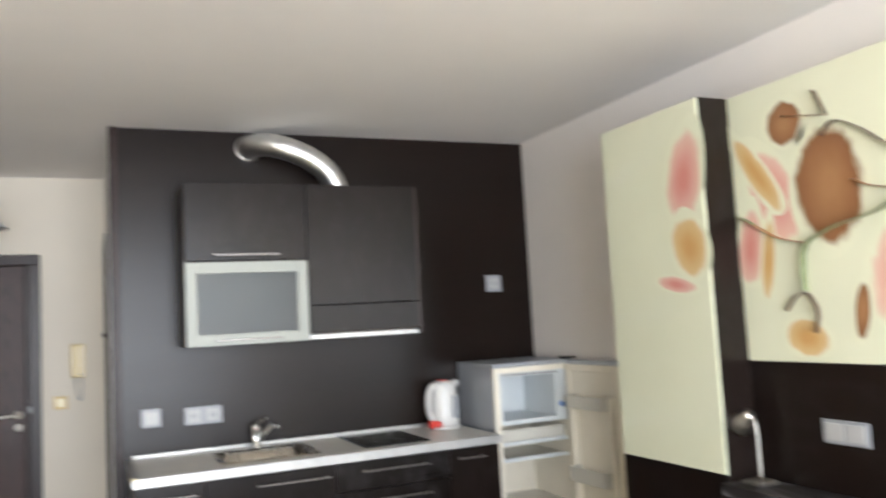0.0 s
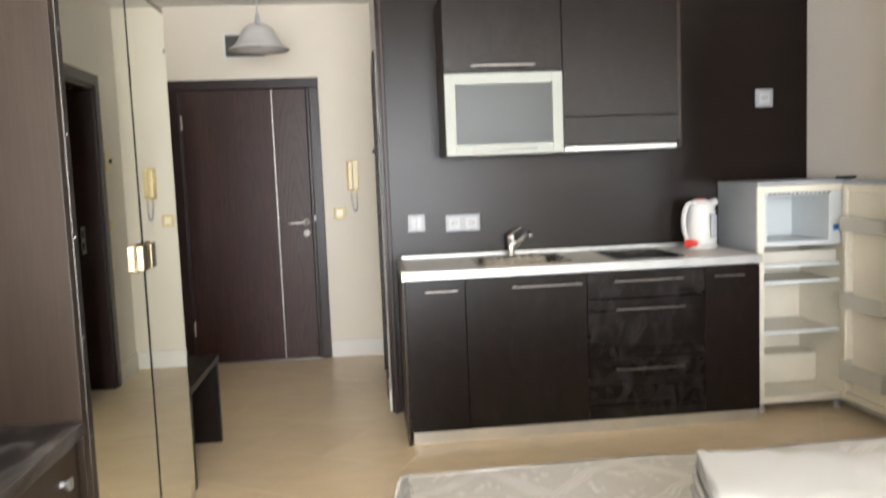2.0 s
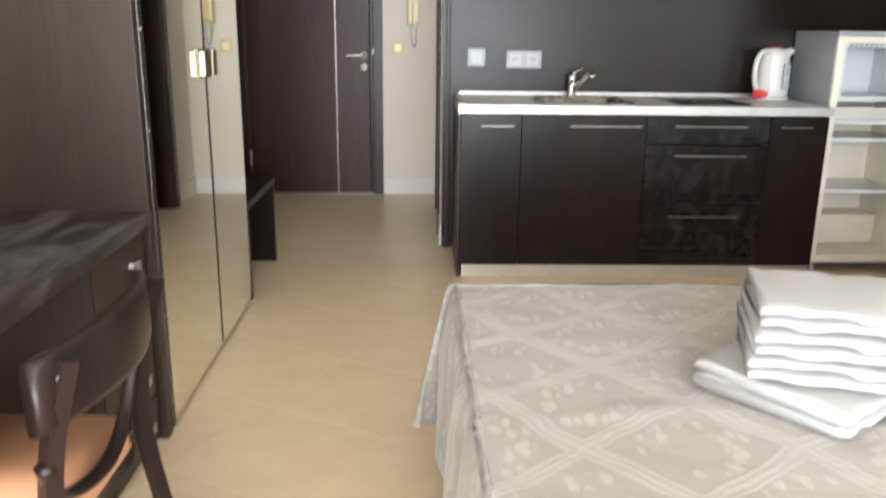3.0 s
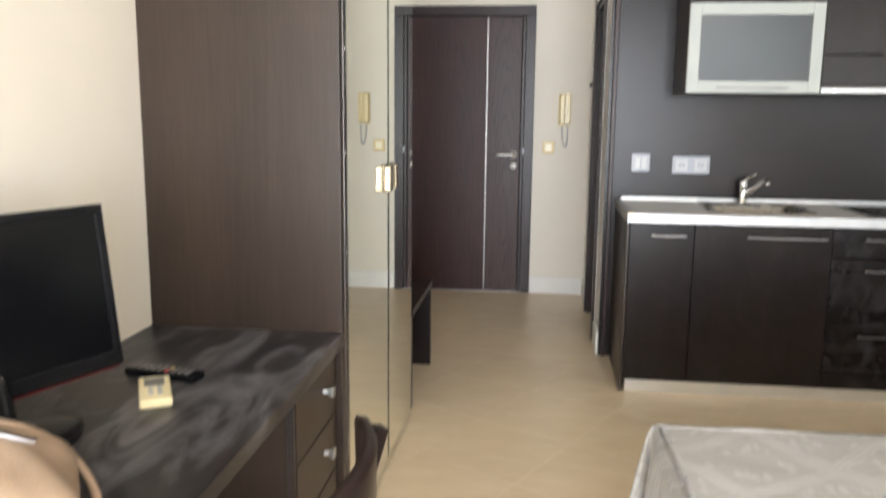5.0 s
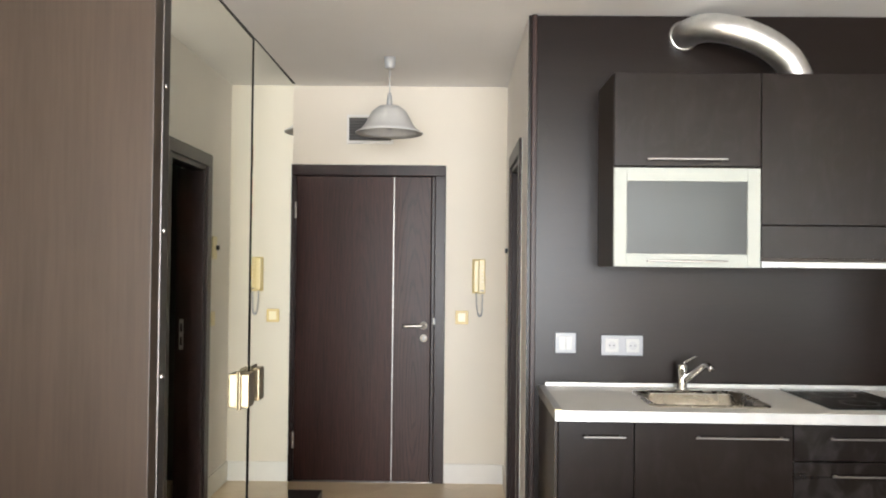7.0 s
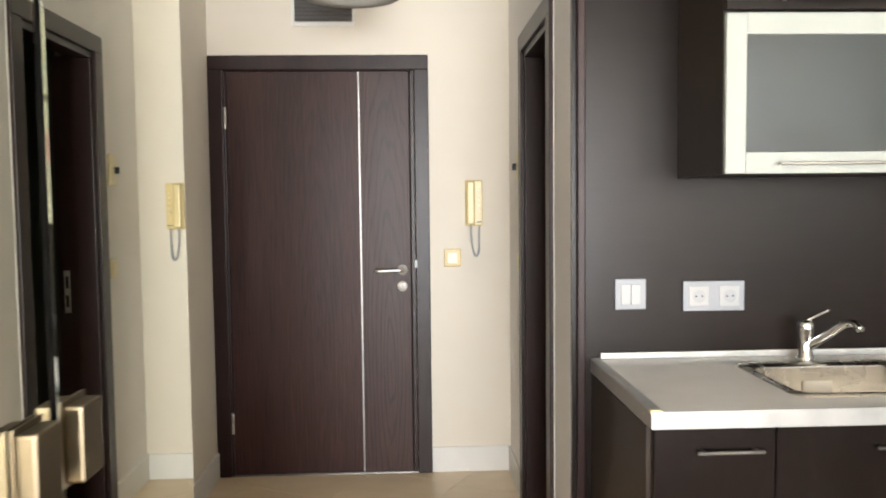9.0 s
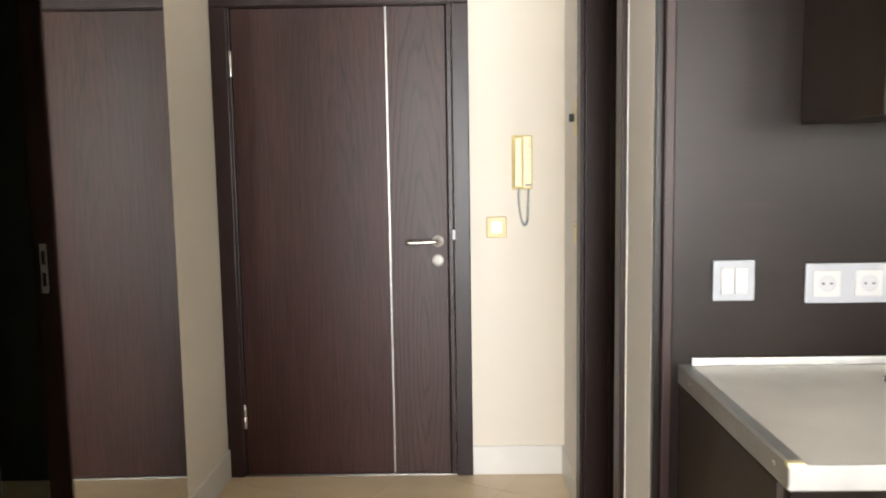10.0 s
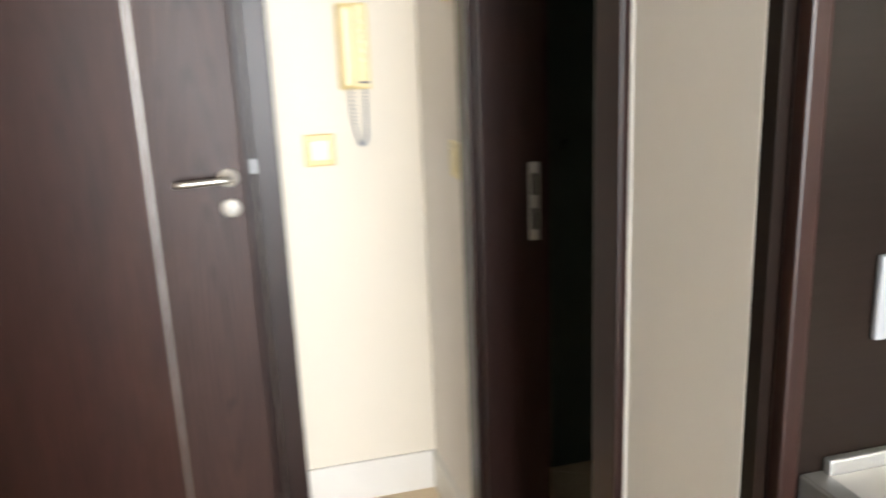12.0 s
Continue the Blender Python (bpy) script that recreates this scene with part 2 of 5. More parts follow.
M_SEAT = plain("peach_vinyl_seat", (0.62, 0.33, 0.19), 0.45, vary=0.08, bumpy=0.15)
M_SPREAD = damask("damask_bedspread")
M_SHEET = plain("white_sheet", (0.78, 0.79, 0.80), 0.75, vary=0.04, bumpy=0.3, grain=300)
M_TOWEL = plain("white_terry_towel", (0.46, 0.464, 0.468), 0.95, vary=0.03, bumpy=0.9, grain=420)
M_INK = plain("faded_print", (0.16, 0.15, 0.16), 0.8)
M_SHADE = plain("opal_glass_shade", (0.56, 0.55, 0.53), 0.45, vary=0.03, bumpy=0.0)
M_VENT = plain("vent_grey", (0.16, 0.15, 0.14), 0.6)
M_TILE = tile_mat("beige_floor_tile")
M_GROUT = plain("tile_grout", (0.78, 0.68, 0.53), 0.8, vary=0.08, scale=20)
# bathroom walls coloured dark to stand in for the unlit room
M_BATH = plain("bath_tile_shade_tone", (0.03, 0.042, 0.030), 0.3, vary=0.2)
M_LIME = plain("pale_lime_glass", (0.72, 0.735, 0.56), 0.10, vary=0.03, scale=1.5, bumpy=0.0, coat=0.5)
M_PINK = plain("petal_pink", (0.70, 0.36, 0.32), 0.3, vary=0.25, scale=4)
M_PEACH = plain("petal_peach", (0.66, 0.42, 0.18), 0.3, vary=0.30, scale=5)
M_BUD = plain("bud_brown", (0.33, 0.15, 0.055), 0.3, vary=0.35, scale=6)
M_GREEN = plain("stem_green", (0.20, 0.24, 0.12), 0.3, vary=0.4, scale=8)
M_STEM = plain("stem_dark", (0.10, 0.065, 0.045), 0.3, vary=0.4, scale=8)
M_DUCT = plain("aluminium_foil_duct", (0.78, 0.78, 0.77), 0.38, 1.0, vary=0.08, scale=20, bumpy=0.1)
M_BLUE = plain("blue_knob", (0.03, 0.16, 0.55), 0.4)
M_PAPER = plain("paper_label", (0.72, 0.68, 0.60), 0.7)


# ---- mesh helpers ----
BASE = {}


def root(name, base, label, category, group="", kind=""):
    e = new(name)
    e.empty_display_size = 0.1
    e.location = base
    BASE[e.name] = Vector(base)
    return tagged(e, label, category, group, kind)


def link_mesh(name, bm, material, smooth=False):
    me = bpy.data.meshes.new(name)
    if smooth:
        for f in bm.faces:
            f.smooth = True
    bm.to_mesh(me)
    bm.free()
    me.materials.append(material)
    return new(name, me)


def part(name, bm, material, parent, label="", smooth=False):
    ob = link_mesh(name, bm, material, smooth)
    ob.parent = parent
    if parent.name in BASE:
        ob.matrix_parent_inverse = Matrix.Translation(-BASE[parent.name])
    if label:
        tagged(ob, label)
    return ob


def thing(name, bm, material, label, category, group="", kind="", smooth=False):
    return tagged(link_mesh(name, bm, material, smooth), label, category, group, kind)


def box(x0, x1, y0, y1, z0, z1, bev=0.0, bm=None, seg=2, m=None):
    """An axis-aligned box with rounded edges, added to bm."""
    out = bm or bmesh.new()
    b = bmesh.new()
    bmesh.ops.create_cube(b, size=1.0)
    for v in b.verts:
        v.co = Vector(((x0 + x1) / 2 + v.co.x * (x1 - x0), (y0 + y1) / 2 + v.co.y * (y1 - y0), (z0 + z1) / 2 + v.co.z * (z1 - z0)))
    if bev:
        bmesh.ops.bevel(b, geom=b.edges[:], offset=bev, segments=seg, affect="EDGES", profile=0.6)
    if m is not None:
        b.transform(m)
    me = bpy.data.meshes.new("tmp")
    b.to_mesh(me)
    b.free()
    out.from_mesh(me)
    bpy.data.meshes.remove(me)
    return out


def lathe(profile, n=32, m=None, bm=None):
    """A turned shape from (radius, height) pairs."""
    out = bm or bmesh.new()
    rings = []
    for r, z in profile:
        ring = []
        for i in range(n):
            a = 2 * math.pi * i / n
            p = Vector((r * math.cos(a), r * math.sin(a), z))
            ring.append(out.verts.new(m @ p if m is not None else p))
        rings.append(ring)
    for a, b in zip(rings, rings[1:]):
        for i in range(n):
            out.faces.new((a[i], a[(i + 1) % n], b[(i + 1) % n], b[i]))
    for ring, flip in ((rings[0], True), (rings[-1], False)):
        out.faces.new(ring[::-1] if flip else ring)
    return out


def smooth_path(pts, steps=8):
    pts = [Vector(p) for p in pts]
    ext = [pts[0] * 2 - pts[1]] + pts + [pts[-1] * 2 - pts[-2]]
    res = []
    for i in range(1, len(ext) - 2):
        p0, p1, p2, p3 = ext[i - 1:i + 3]
        for s in range(steps):
            t = s / steps
            res.append(0.5 * ((2 * p1) + (p2 - p0) * t + (2 * p0 - 5 * p1 + 4 * p2 - p3) * t * t + (3 * p1 - p0 - 3 * p2 + p3) * t ** 3))
    res.append(pts[-1])
    return res


def tube(pts, radius, n=12, bm=None, flat=1.0, wave=None):
    """A swept tube; radius is a number or a function of 0..1; flat squeezes it."""
    out = bm or bmesh.new()
    rings = []
    up = Vector((0, 0, 1))
    side = None
    for i, p in enumerate(pts):
        d = (pts[min(i + 1, len(pts) - 1)] - pts[max(i - 1, 0)]).normalized()
        if side is None:
            side = d.cross(up) if abs(d.z) < 0.95 else d.cross(Vector((0, 1, 0)))
        side = (side - d * side.dot(d)).normalized()
        nrm = d.cross(side)
        t = i / (len(pts) - 1)
        r = radius(t) if callable(radius) else radius
        if wave:
            r *= 1 + wave * (1 if i % 2 else -1)
        rings.append([out.verts.new(p + side * r * math.cos(2 * math.pi * k / n) + nrm * r * flat * math.sin(2 * math.pi * k / n)) for k in range(n)])
    for a, b in zip(rings, rings[1:]):
        for k in range(n):
            out.faces.new((a[k], a[(k + 1) % n], b[(k + 1) % n], b[k]))
    out.faces.new(rings[0][::-1])
    out.faces.new(rings[-1])
    return out


def structure(name, bm, material, label, category):
    return thing(name, bm, material, label, category, kind="structure")


# ---- the room ----
XL, XR, YK, YD, YW, ZC, XH = -1.14, 2.84, 4.475, 6.022, -3.8, 2.625, 0.342
_b = box(XL - 0.15, XL, YW - 0.15, YD + 0.15, 0, ZC)
box(XL - 0.01, -1.117, YW, 3.46, 0, ZC, bm=_b)
structure("wall_left", _b, M_WALL, "smooth cream painted plaster wall", "wall")
structure("wall_right", box(XR, XR + 0.15, YW - 0.15, YK + 0.175, 0, ZC), M_WALL2, "smooth pale painted plaster wall", "wall")
structure("wall_kitchen", box(XH + 0.15, XR, 4.50, 4.65, 0, ZC), M_WALL2, "pale plaster wall behind the dark kitchen board", "wall")
BY0, BY1, BZ = 4.845, 5.487, 2.02
_b = box(XH, XH + 0.15, 4.50, BY0, 0, ZC)
box(XH, XH + 0.15, BY1, YD, 0, ZC, bm=_b)
box(XH, XH + 0.15, BY0, BY1, BZ, ZC, bm=_b)
# lighter paint than the other hall walls makes up for missing bounced light
structure("wall_bathroom", _b, M_WALL2, "cream painted wall with an open doorway", "wall")
DX0, DX1, DZ = -1.079, -0.132, 2.045
_b = box(XL, DX0, YD, YD + 0.15, 0, ZC)
box(DX1, XR, YD, YD + 0.15, 0, ZC, bm=_b)
box(DX0, DX1, YD, YD + 0.15, DZ, ZC, bm=_b)
structure("wall_entry", _b, M_WALL, "cream painted wall around the entrance door", "wall")
WX0, WX1, WZ0, WZ1 = -1.05, 1.95, 0.1, 2.4
_b = box(XL, WX0, YW - 0.15, YW, 0, ZC)
box(WX1, XR, YW - 0.15, YW, 0, ZC, bm=_b)
box(WX0, WX1, YW - 0.15, YW, 0, WZ0, bm=_b)
box(WX0, WX1, YW - 0.15, YW, WZ1, ZC, bm=_b)
structure("wall_window", _b, M_WALL2, "pale painted wall with a wide balcony window", "wall")
structure("ceiling", box(XL - 0.15, XR + 0.15, YW - 0.15, YD + 0.15, ZC, ZC + 0.15), M_CEIL, "matt white painted plaster ceiling", "ceiling")
floor = structure("floor", box(XL - 0.15, XR + 0.15, YW - 0.15, YD + 0.15, -0.12, -0.0015), M_GROUT, "beige glossy marbled tile floor laid diagonally", "floor")
# closed bathroom beyond the doorway; shade is put into its dark wall colour
# added lining that hides the cream entry wall inside the unlit room
structure("wall_bath_end", box(XH + 0.15, 2.2, YD - 0.02, YD - 0.001, 0, ZC), M_BATH, "tiled bathroom end wall with shade put into its dark colour", "wall")
structure("wall_bath_back", box(2.2, 2.3, 4.65, YD, 0, ZC), M_BATH, "tiled bathroom wall with shade put into its dark colour", "wall")
_w = root("window_1", (0.45, YW, WZ0), "white framed balcony window letting in daylight", "window", kind="structure")
for a, b in ((WX0, WX0 + 0.06), (0.42, 0.48), (WX1 - 0.06, WX1)):
    part("window_frame", box(a, b, YW - 0.10, YW - 0.04, WZ0, WZ1, 0.004), M_WHITE, _w)
for a, b in ((WZ0, WZ0 + 0.06), (WZ1 - 0.06, WZ1)):
    part("window_frame", box(WX0 + 0.06, WX1 - 0.06, YW - 0.095, YW - 0.045, a, b, 0.004), M_WHITE, _w)
for a, b in ((WX0 + 0.06, 0.42), (0.48, WX1 - 0.06)):
    p = part("pane", box(a, b, YW - 0.075, YW - 0.069, WZ0 + 0.06, WZ1 - 0.06), M_CLEAR, _w)
    p.visible_shadow = False

# baseboards
def baseboard(name, *b):
    structure(name, box(*b, bev=0.003), M_BASEBOARD, "white skirting board along the wall", "baseboard")


baseboard("baseboard_entry", -0.06, XH - 0.012, YD - 0.012, YD, 0, 0.128)
baseboard("baseboard_bath_far", XH - 0.012, XH, 5.565, YD, 0, 0.128)
baseboard("baseboard_bath_near", XH - 0.012, XH, 4.50, 4.765, 0, 0.128)
baseboard("baseboard_left", XL, XL + 0.012, 5.44, YD - 0.02, 0, 0.128)

# kitchen back board: dark veneer from floor to ceiling, with a rounded edge strip
_k = root("kitchen_back_board", (1.5, YK, 0), "dark wenge veneer board covering the kitchen wall", "wall panel", kind="structure")
part("panel", box(XH + 0.0005, XR - 0.002, YK, 4.498, 0, ZC - 0.006), M_WENGE_H, _k)
part("edge_strip", box(XH + 0.0145, XH + 0.039, 4.452, YK - 0.0005, 0, ZC - 0.006, 0.004), M_CASING, _k, "worn brown edge strip")


# ---- entrance door ----
def door_casing(name, parent, pieces):
    for b in pieces:
        part(name, box(*b, bev=0.004), M_CASING, parent)


_d = root("door_1", (-0.6, YD, 0), "closed dark stained oak entrance door with a thin metal inlay", "door", kind="structure")
FX0, FX1, FZ = -1.138, -0.061, 2.097
door_casing("casing", _d, [(FX0, FX0 + 0.07, YD - 0.022, YD - 0.001, 0, FZ - 0.07), (FX1 - 0.07, FX1, YD - 0.022, YD - 0.001, 0, FZ - 0.07), (FX0, FX1, YD - 0.022, YD - 0.001, FZ - 0.07, FZ)])
door_casing("jamb", _d, [(DX0, DX0 + 0.022, YD - 0.010, YD + 0.10, 0, DZ - 0.022), (DX1 - 0.022, DX1, YD - 0.010, YD + 0.10, 0, DZ - 0.022), (DX0, DX1, YD - 0.010, YD + 0.10, DZ - 0.022, DZ)])
LX0, LX1 = DX0 + 0.025, DX1 - 0.026
part("wide_panel", box(LX0, -0.409, YD - 0.004, YD + 0.036, 0.008, 2.020, 0.002), M_DOOR, _d)
part("narrow_panel", box(-0.401, LX1, YD - 0.004, YD + 0.036, 0.008, 2.020, 0.002), M_DOOR2, _d, "oak panel with flame grain")
part("metal_inlay", box(-0.409, -0.401, YD - 0.003, YD + 0.03, 0.008, 2.020), M_BAR, _d)
# unseen board added to stop sky light leaking through the door gaps
part("light_leak_block", box(DX0, DX1, YD + 0.102, YD + 0.12, 0, DZ), M_DARK, _d)
part("threshold", box(DX0, DX1, YD - 0.015, YD + 0.10, 0.0, 0.007, 0.002), M_BAR, _d)
_lock = part("handle", lathe([(0.026, 0), (0.026, 0.006), (0.022, 0.009), (0.010, 0.010), (0.010, 0.045)], 28, pose(-0.2, YD - 0.004, 1.036, 90)), M_SATIN, _d, "brushed steel lever handle", True)
_l = part("lever", tube(smooth_path([(-0.2, YD - 0.040, 1.036), (-0.204, YD - 0.052, 1.036), (-0.228, YD - 0.056, 1.036), (-0.335, YD - 0.056, 1.033)], 6), 0.0095, 14), M_STEEL, _lock, smooth=True)
_e = part("lock_rosette", lathe([(0.026, 0), (0.026, 0.006), (0.022, 0.009)], 28, pose(-0.2, YD - 0.004, 0.953, 90)), M_SATIN, _d, smooth=True)
part("keyhole", box(-0.206, -0.194, YD - 0.0155, YD - 0.012, 0.938, 0.968, 0.001), M_WHITE, _e)
part("strike", box(-0.138, -0.124, YD - 0.026, YD - 0.008, 1.045, 1.085, 0.002), M_WHITE, _d)
for z in (1.74, 0.22):
    part("hinge", lathe([(0.007, 0), (0.008, 0.003), (0.008, 0.05), (0.006, 0.053), (0.008, 0.056), (0.008, 0.105), (0.006, 0.108)], 12, pose(-1.058, YD - 0.014, z)), M_STEEL, _d, smooth=True)

# ---- bathroom doorway ----
_d = root("door_frame_bath", (XH, 5.1, 0), "dark stained frame of an open bathroom doorway", "door frame", kind="structure")
door_casing("casing", _d, [(XH - 0.018, XH - 0.001, BY0 - 0.075, BY0 + 0.004, 0, BZ - 0.004), (XH - 0.018, XH - 0.001, BY1 - 0.004, BY1 + 0.075, 0, BZ - 0.004), (XH - 0.018, XH - 0.001, BY0 - 0.075, BY1 + 0.075, BZ - 0.004, BZ + 0.07)])
door_casing("jamb", _d, [(XH - 0.004, XH + 0.085, BY0 + 0.001, BY0 + 0.034, 0, BZ - 0.032), (XH - 0.004, XH + 0.085, BY1 - 0.034, BY1 - 0.001, 0, BZ - 0.032), (XH - 0.004, XH + 0.085, BY0 + 0.001, BY1 - 0.001, BZ - 0.032, BZ - 0.001),
                         (XH + 0.086, XH + 0.165, BY0 + 0.001, BY0 + 0.020, 0, BZ - 0.02), (XH + 0.086, XH + 0.165, BY1 - 0.020, BY1 - 0.001, 0, BZ - 0.02)])
part("joint_line", box(XH - 0.004, XH - 0.001, BY0 - 0.0785, BY0 - 0.0755, 0.13, BZ + 0.07), M_BASEBOARD, _d, "white caulked joint")
_s = part("strike_plate", box(XH + 0.115, XH + 0.140, BY1 - 0.0225, BY1 - 0.0195, 0.92, 1.10, 0.001), M_STEEL, _d)
for z in (0.945, 1.025):
    part("latch_hole", box(XH + 0.121, XH + 0.134, BY1 - 0.0235, BY1 - 0.0220, z, z + 0.05), M_DARK, _s)
_wb = root("washbasin", (1.2, 5.8, 0), "white ceramic washbasin in the dark bathroom", "washbasin")
part("bowl", lathe([(0.10, 0.62), (0.18, 0.70), (0.25, 0.80), (0.26, 0.84), (0.235, 0.84), (0.20, 0.76), (0.05, 0.72)], 28, pose(1.2, 5.72, 0)), M_WHITE, _wb, smooth=True)
part("pedestal", lathe([(0.12, 0.0), (0.09, 0.1), (0.085, 0.5), (0.11, 0.63)], 24, pose(1.2, 5.74, 0)), M_WHITE, _wb, smooth=True)

# ---- hall: switches, intercom, vent, lamp, mirror, bench ----
def rocker(name, plate, key, label, m_plate, m_key, axis="y", keys=1, group=""):
    """A flush switch: frame with a raised rocker on a wall facing -y (or -x)."""
    x0, x1, z0, z1, y = plate
    e = root(name, ((x0 + x1) / 2, y, z0), label, "light switch", group)
    if axis == "y":
        part("frame", box(x0, x1, y - 0.010, y - 0.0005, z0, z1, 0.004), m_plate, e)
        w = (x1 - x0 - 2 * key) / keys
        for i in range(keys):
            part("rocker", box(x0 + key + i * w + 0.001, x0 + key + (i + 1) * w - 0.001, y - 0.0145, y - 0.009, z0 + key, z1 - key, 0.002), m_key, e)
    else:
        part("frame", box(y - 0.010, y - 0.0005, x0, x1, z0, z1, 0.004), m_plate, e)
        part("rocker", box(y - 0.0145, y - 0.009, x0 + key, x1 - key, z0 + key, z1 - key, 0.002), m_key, e)
    return e


rocker("light_switch", (0.009, 0.094, 1.048, 1.137, YD), 0.017, "yellowed plastic light switch beside the entrance door", M_IVORY, M_IVORY2)
rocker("light_switch", (5.60, 5.685, 1.048, 1.137, XH), 0.017, "yellowed plastic light switch beside the bathroom doorway", M_IVORY2, M_IVORY2, axis="x")
_t = root("thermostat", (XH, 5.66, 1.46), "small cream wall plate with a black lever", "wall control")
part("plate", box(XH - 0.012, XH - 0.0005, 5.62, 5.70, 1.46, 1.60, 0.004), M_IVORY2, _t)
part("lever", box(XH - 0.03, XH - 0.011, 5.675, 5.69, 1.515, 1.545, 0.003), M_BLACK, _t)
_i = root("intercom", (0.161, YD, 1.252), "yellowed plastic wall intercom handset with a curly cord", "intercom")
part("base", box(0.118, 0.204, YD - 0.024, YD - 0.0005, 1.252, 1.479, 0.006), M_IVORY3, _i)
_h = box(0.124, 0.164, YD - 0.052, YD - 0.022, 1.258, 1.474, 0.010, seg=3)
part("handset", _h, M_IVORY3, _i)
for k in range(5):
    part("button", lathe([(0.006, 0), (0.006, 0.005), (0.004, 0.007)], 12, pose(0.186, YD - 0.023, 1.33 + 0.025 * k, 90)), M_IVORY2, _i)
part("label_bar", box(0.172, 0.198, YD - 0.0255, YD - 0.0235, 1.268, 1.274), M_INK, _i)
_pts = []
_loop = smooth_path([(0.146, YD - 0.03, 1.256), (0.150, YD - 0.022, 1.17), (0.166, YD - 0.016, 1.103), (0.182, YD - 0.016, 1.12), (0.184, YD - 0.018, 1.18), (0.186, YD - 0.015, 1.254)], 40)
for i, p in enumerate(_loop):
    a = i * 1.25
    _pts.append(p + Vector((math.cos(a) * 0.0048, 0, math.sin(a) * 0.003)))
part("cord", tube(_pts, 0.0022, 6), M_SOCKET, _i, "thin grey coiled cord", True)

_v = root("air_vent", (-0.57, YD, 2.25), "dark slatted ventilation grille in a pale frame", "vent")
part("backing", box(-0.71, -0.43, YD - 0.006, YD - 0.001, 2.262, 2.412), M_VENT, _v)
for b in ((-0.725, -0.71, 2.238, 2.432), (-0.43, -0.415, 2.238, 2.432), (-0.71, -0.43, 2.238, 2.258), (-0.71, -0.43, 2.415, 2.432)):
    part("frame", box(b[0], b[1], YD - 0.014, YD - 0.001, b[2], b[3], 0.002), M_BASEBOARD, _v)
for k in range(8):
    part("slat", box(-0.709, -0.431, -0.010, 0.010, -0.0012, 0.0012, m=pose(0, YD - 0.013, 2.270 + 0.019 * k, 38)), M_VENT, _v)

_p = root("pendant_lamp", (-0.372, 5.18, ZC), "unlit pendant lamp with an opal glass bell shade", "lamp")
part("ceiling_rose", lathe([(0.020, 2.535), (0.030, 2.545), (0.034, 2.599)], 24, pose(-0.372, 5.18, 0)), M_WHITE, _p, smooth=True)
part("cord", tube([Vector((-0.372, 5.18, z)) for z in (2.54, 2.46, 2.36)], 0.0035, 8), M_WHITE, _p, smooth=True)
part("lamp_holder", lathe([(0.006, 2.40), (0.012, 2.385), (0.018, 2.33), (0.024, 2.29), (0.02, 2.25)], 20, pose(-0.372, 5.18, 0)), M_WHITE, _p, smooth=True)
part("bulb", lathe([(0.004, 2.19), (0.026, 2.205), (0.030, 2.225), (0.016, 2.258)], 20, pose(-0.372, 5.18, 0)), M_WHITE, _p, smooth=True)
part("shade", lathe([(0.020, 2.330), (0.060, 2.322), (0.095, 2.295), (0.118, 2.255), (0.135, 2.222), (0.158, 2.195), (0.190, 2.174), (0.187, 2.170), (0.153, 2.189), (0.130, 2.218), (0.113, 2.250), (0.090, 2.289), (0.056, 2.315), (0.018, 2.322)], 48, pose(-0.372, 5.18, 0)), M_SHADE, _p, "opal glass bell shade", True)

_m = root("hall_mirror", (XL, 4.9, 0.03), "tall frameless mirror fixed to the hall wall", "mirror")
part("mirror_glass", box(XL + 0.010, XL + 0.018, 4.40, 5.432, 0.03, 2.12, 0.0015, seg=1, m=pose(XL + 0.014, 5.432, 0, 0, 0, 1.0) @ pose(-XL - 0.014, -5.432, 0)), M_MIRROR2, _m)
part("backing", box(XL, XL + 0.004, 4.41, 5.426, 0.035, 2.115), M_DARK, _m)

_b = root("hall_bench", (-0.85, 3.95, 0), "low dark wenge bench beside the mirrored wardrobe", "bench")
part("top", box(XL + 0.015, -0.560, 3.51, 4.20, 0.427, 0.459, 0.002), M_FRONT, _b)
for a in (3.515, 4.160):
    part("side_panel", box(XL + 0.015, -0.565, a, a + 0.035, 0.0, 0.426, 0.002), M_FRONT, _b)

# ---- mirrored wardrobe ----
_w = root("wardrobe", (-0.85, 2.9, 0), "tall dark wenge wardrobe with two mirrored doors", "wardrobe")
part("side_panel", box(XL + 0.001, -0.556, 2.205, 2.245, 0.0, 2.085, 0.002), M_WENGE, _w)
part("side_panel", box(XL + 0.001, -0.585, 3.465, 3.495, 0.0, 2.075, 0.002), M_WENGE, _w)
part("top_panel", box(XL + 0.001, -0.585, 2.246, 3.464, 2.045, 2.075), M_WENGE, _w)
part("back_panel", box(XL + 0.001, XL + 0.010, 2.246, 3.464, 0.03, 2.044), M_WENGE, _w)
part("bottom_panel", box(XL + 0.011, -0.600, 2.246, 3.464, 0.03, 0.06), M_WENGE, _w)
part("hinge_rail", box(-0.580, -0.5555, 2.250, 2.286, 0.012, 2.075, 0.003), M_RAIL, _w, "dark metal hinge profile")
for k in range(7):
    part("hinge_screw", lathe([(0.006, 0), (0.005, 0.003)], 10, pose(-0.5555, 2.2645, 0.10 + 0.28 * k, 0, 90)), M_BAR, _w)
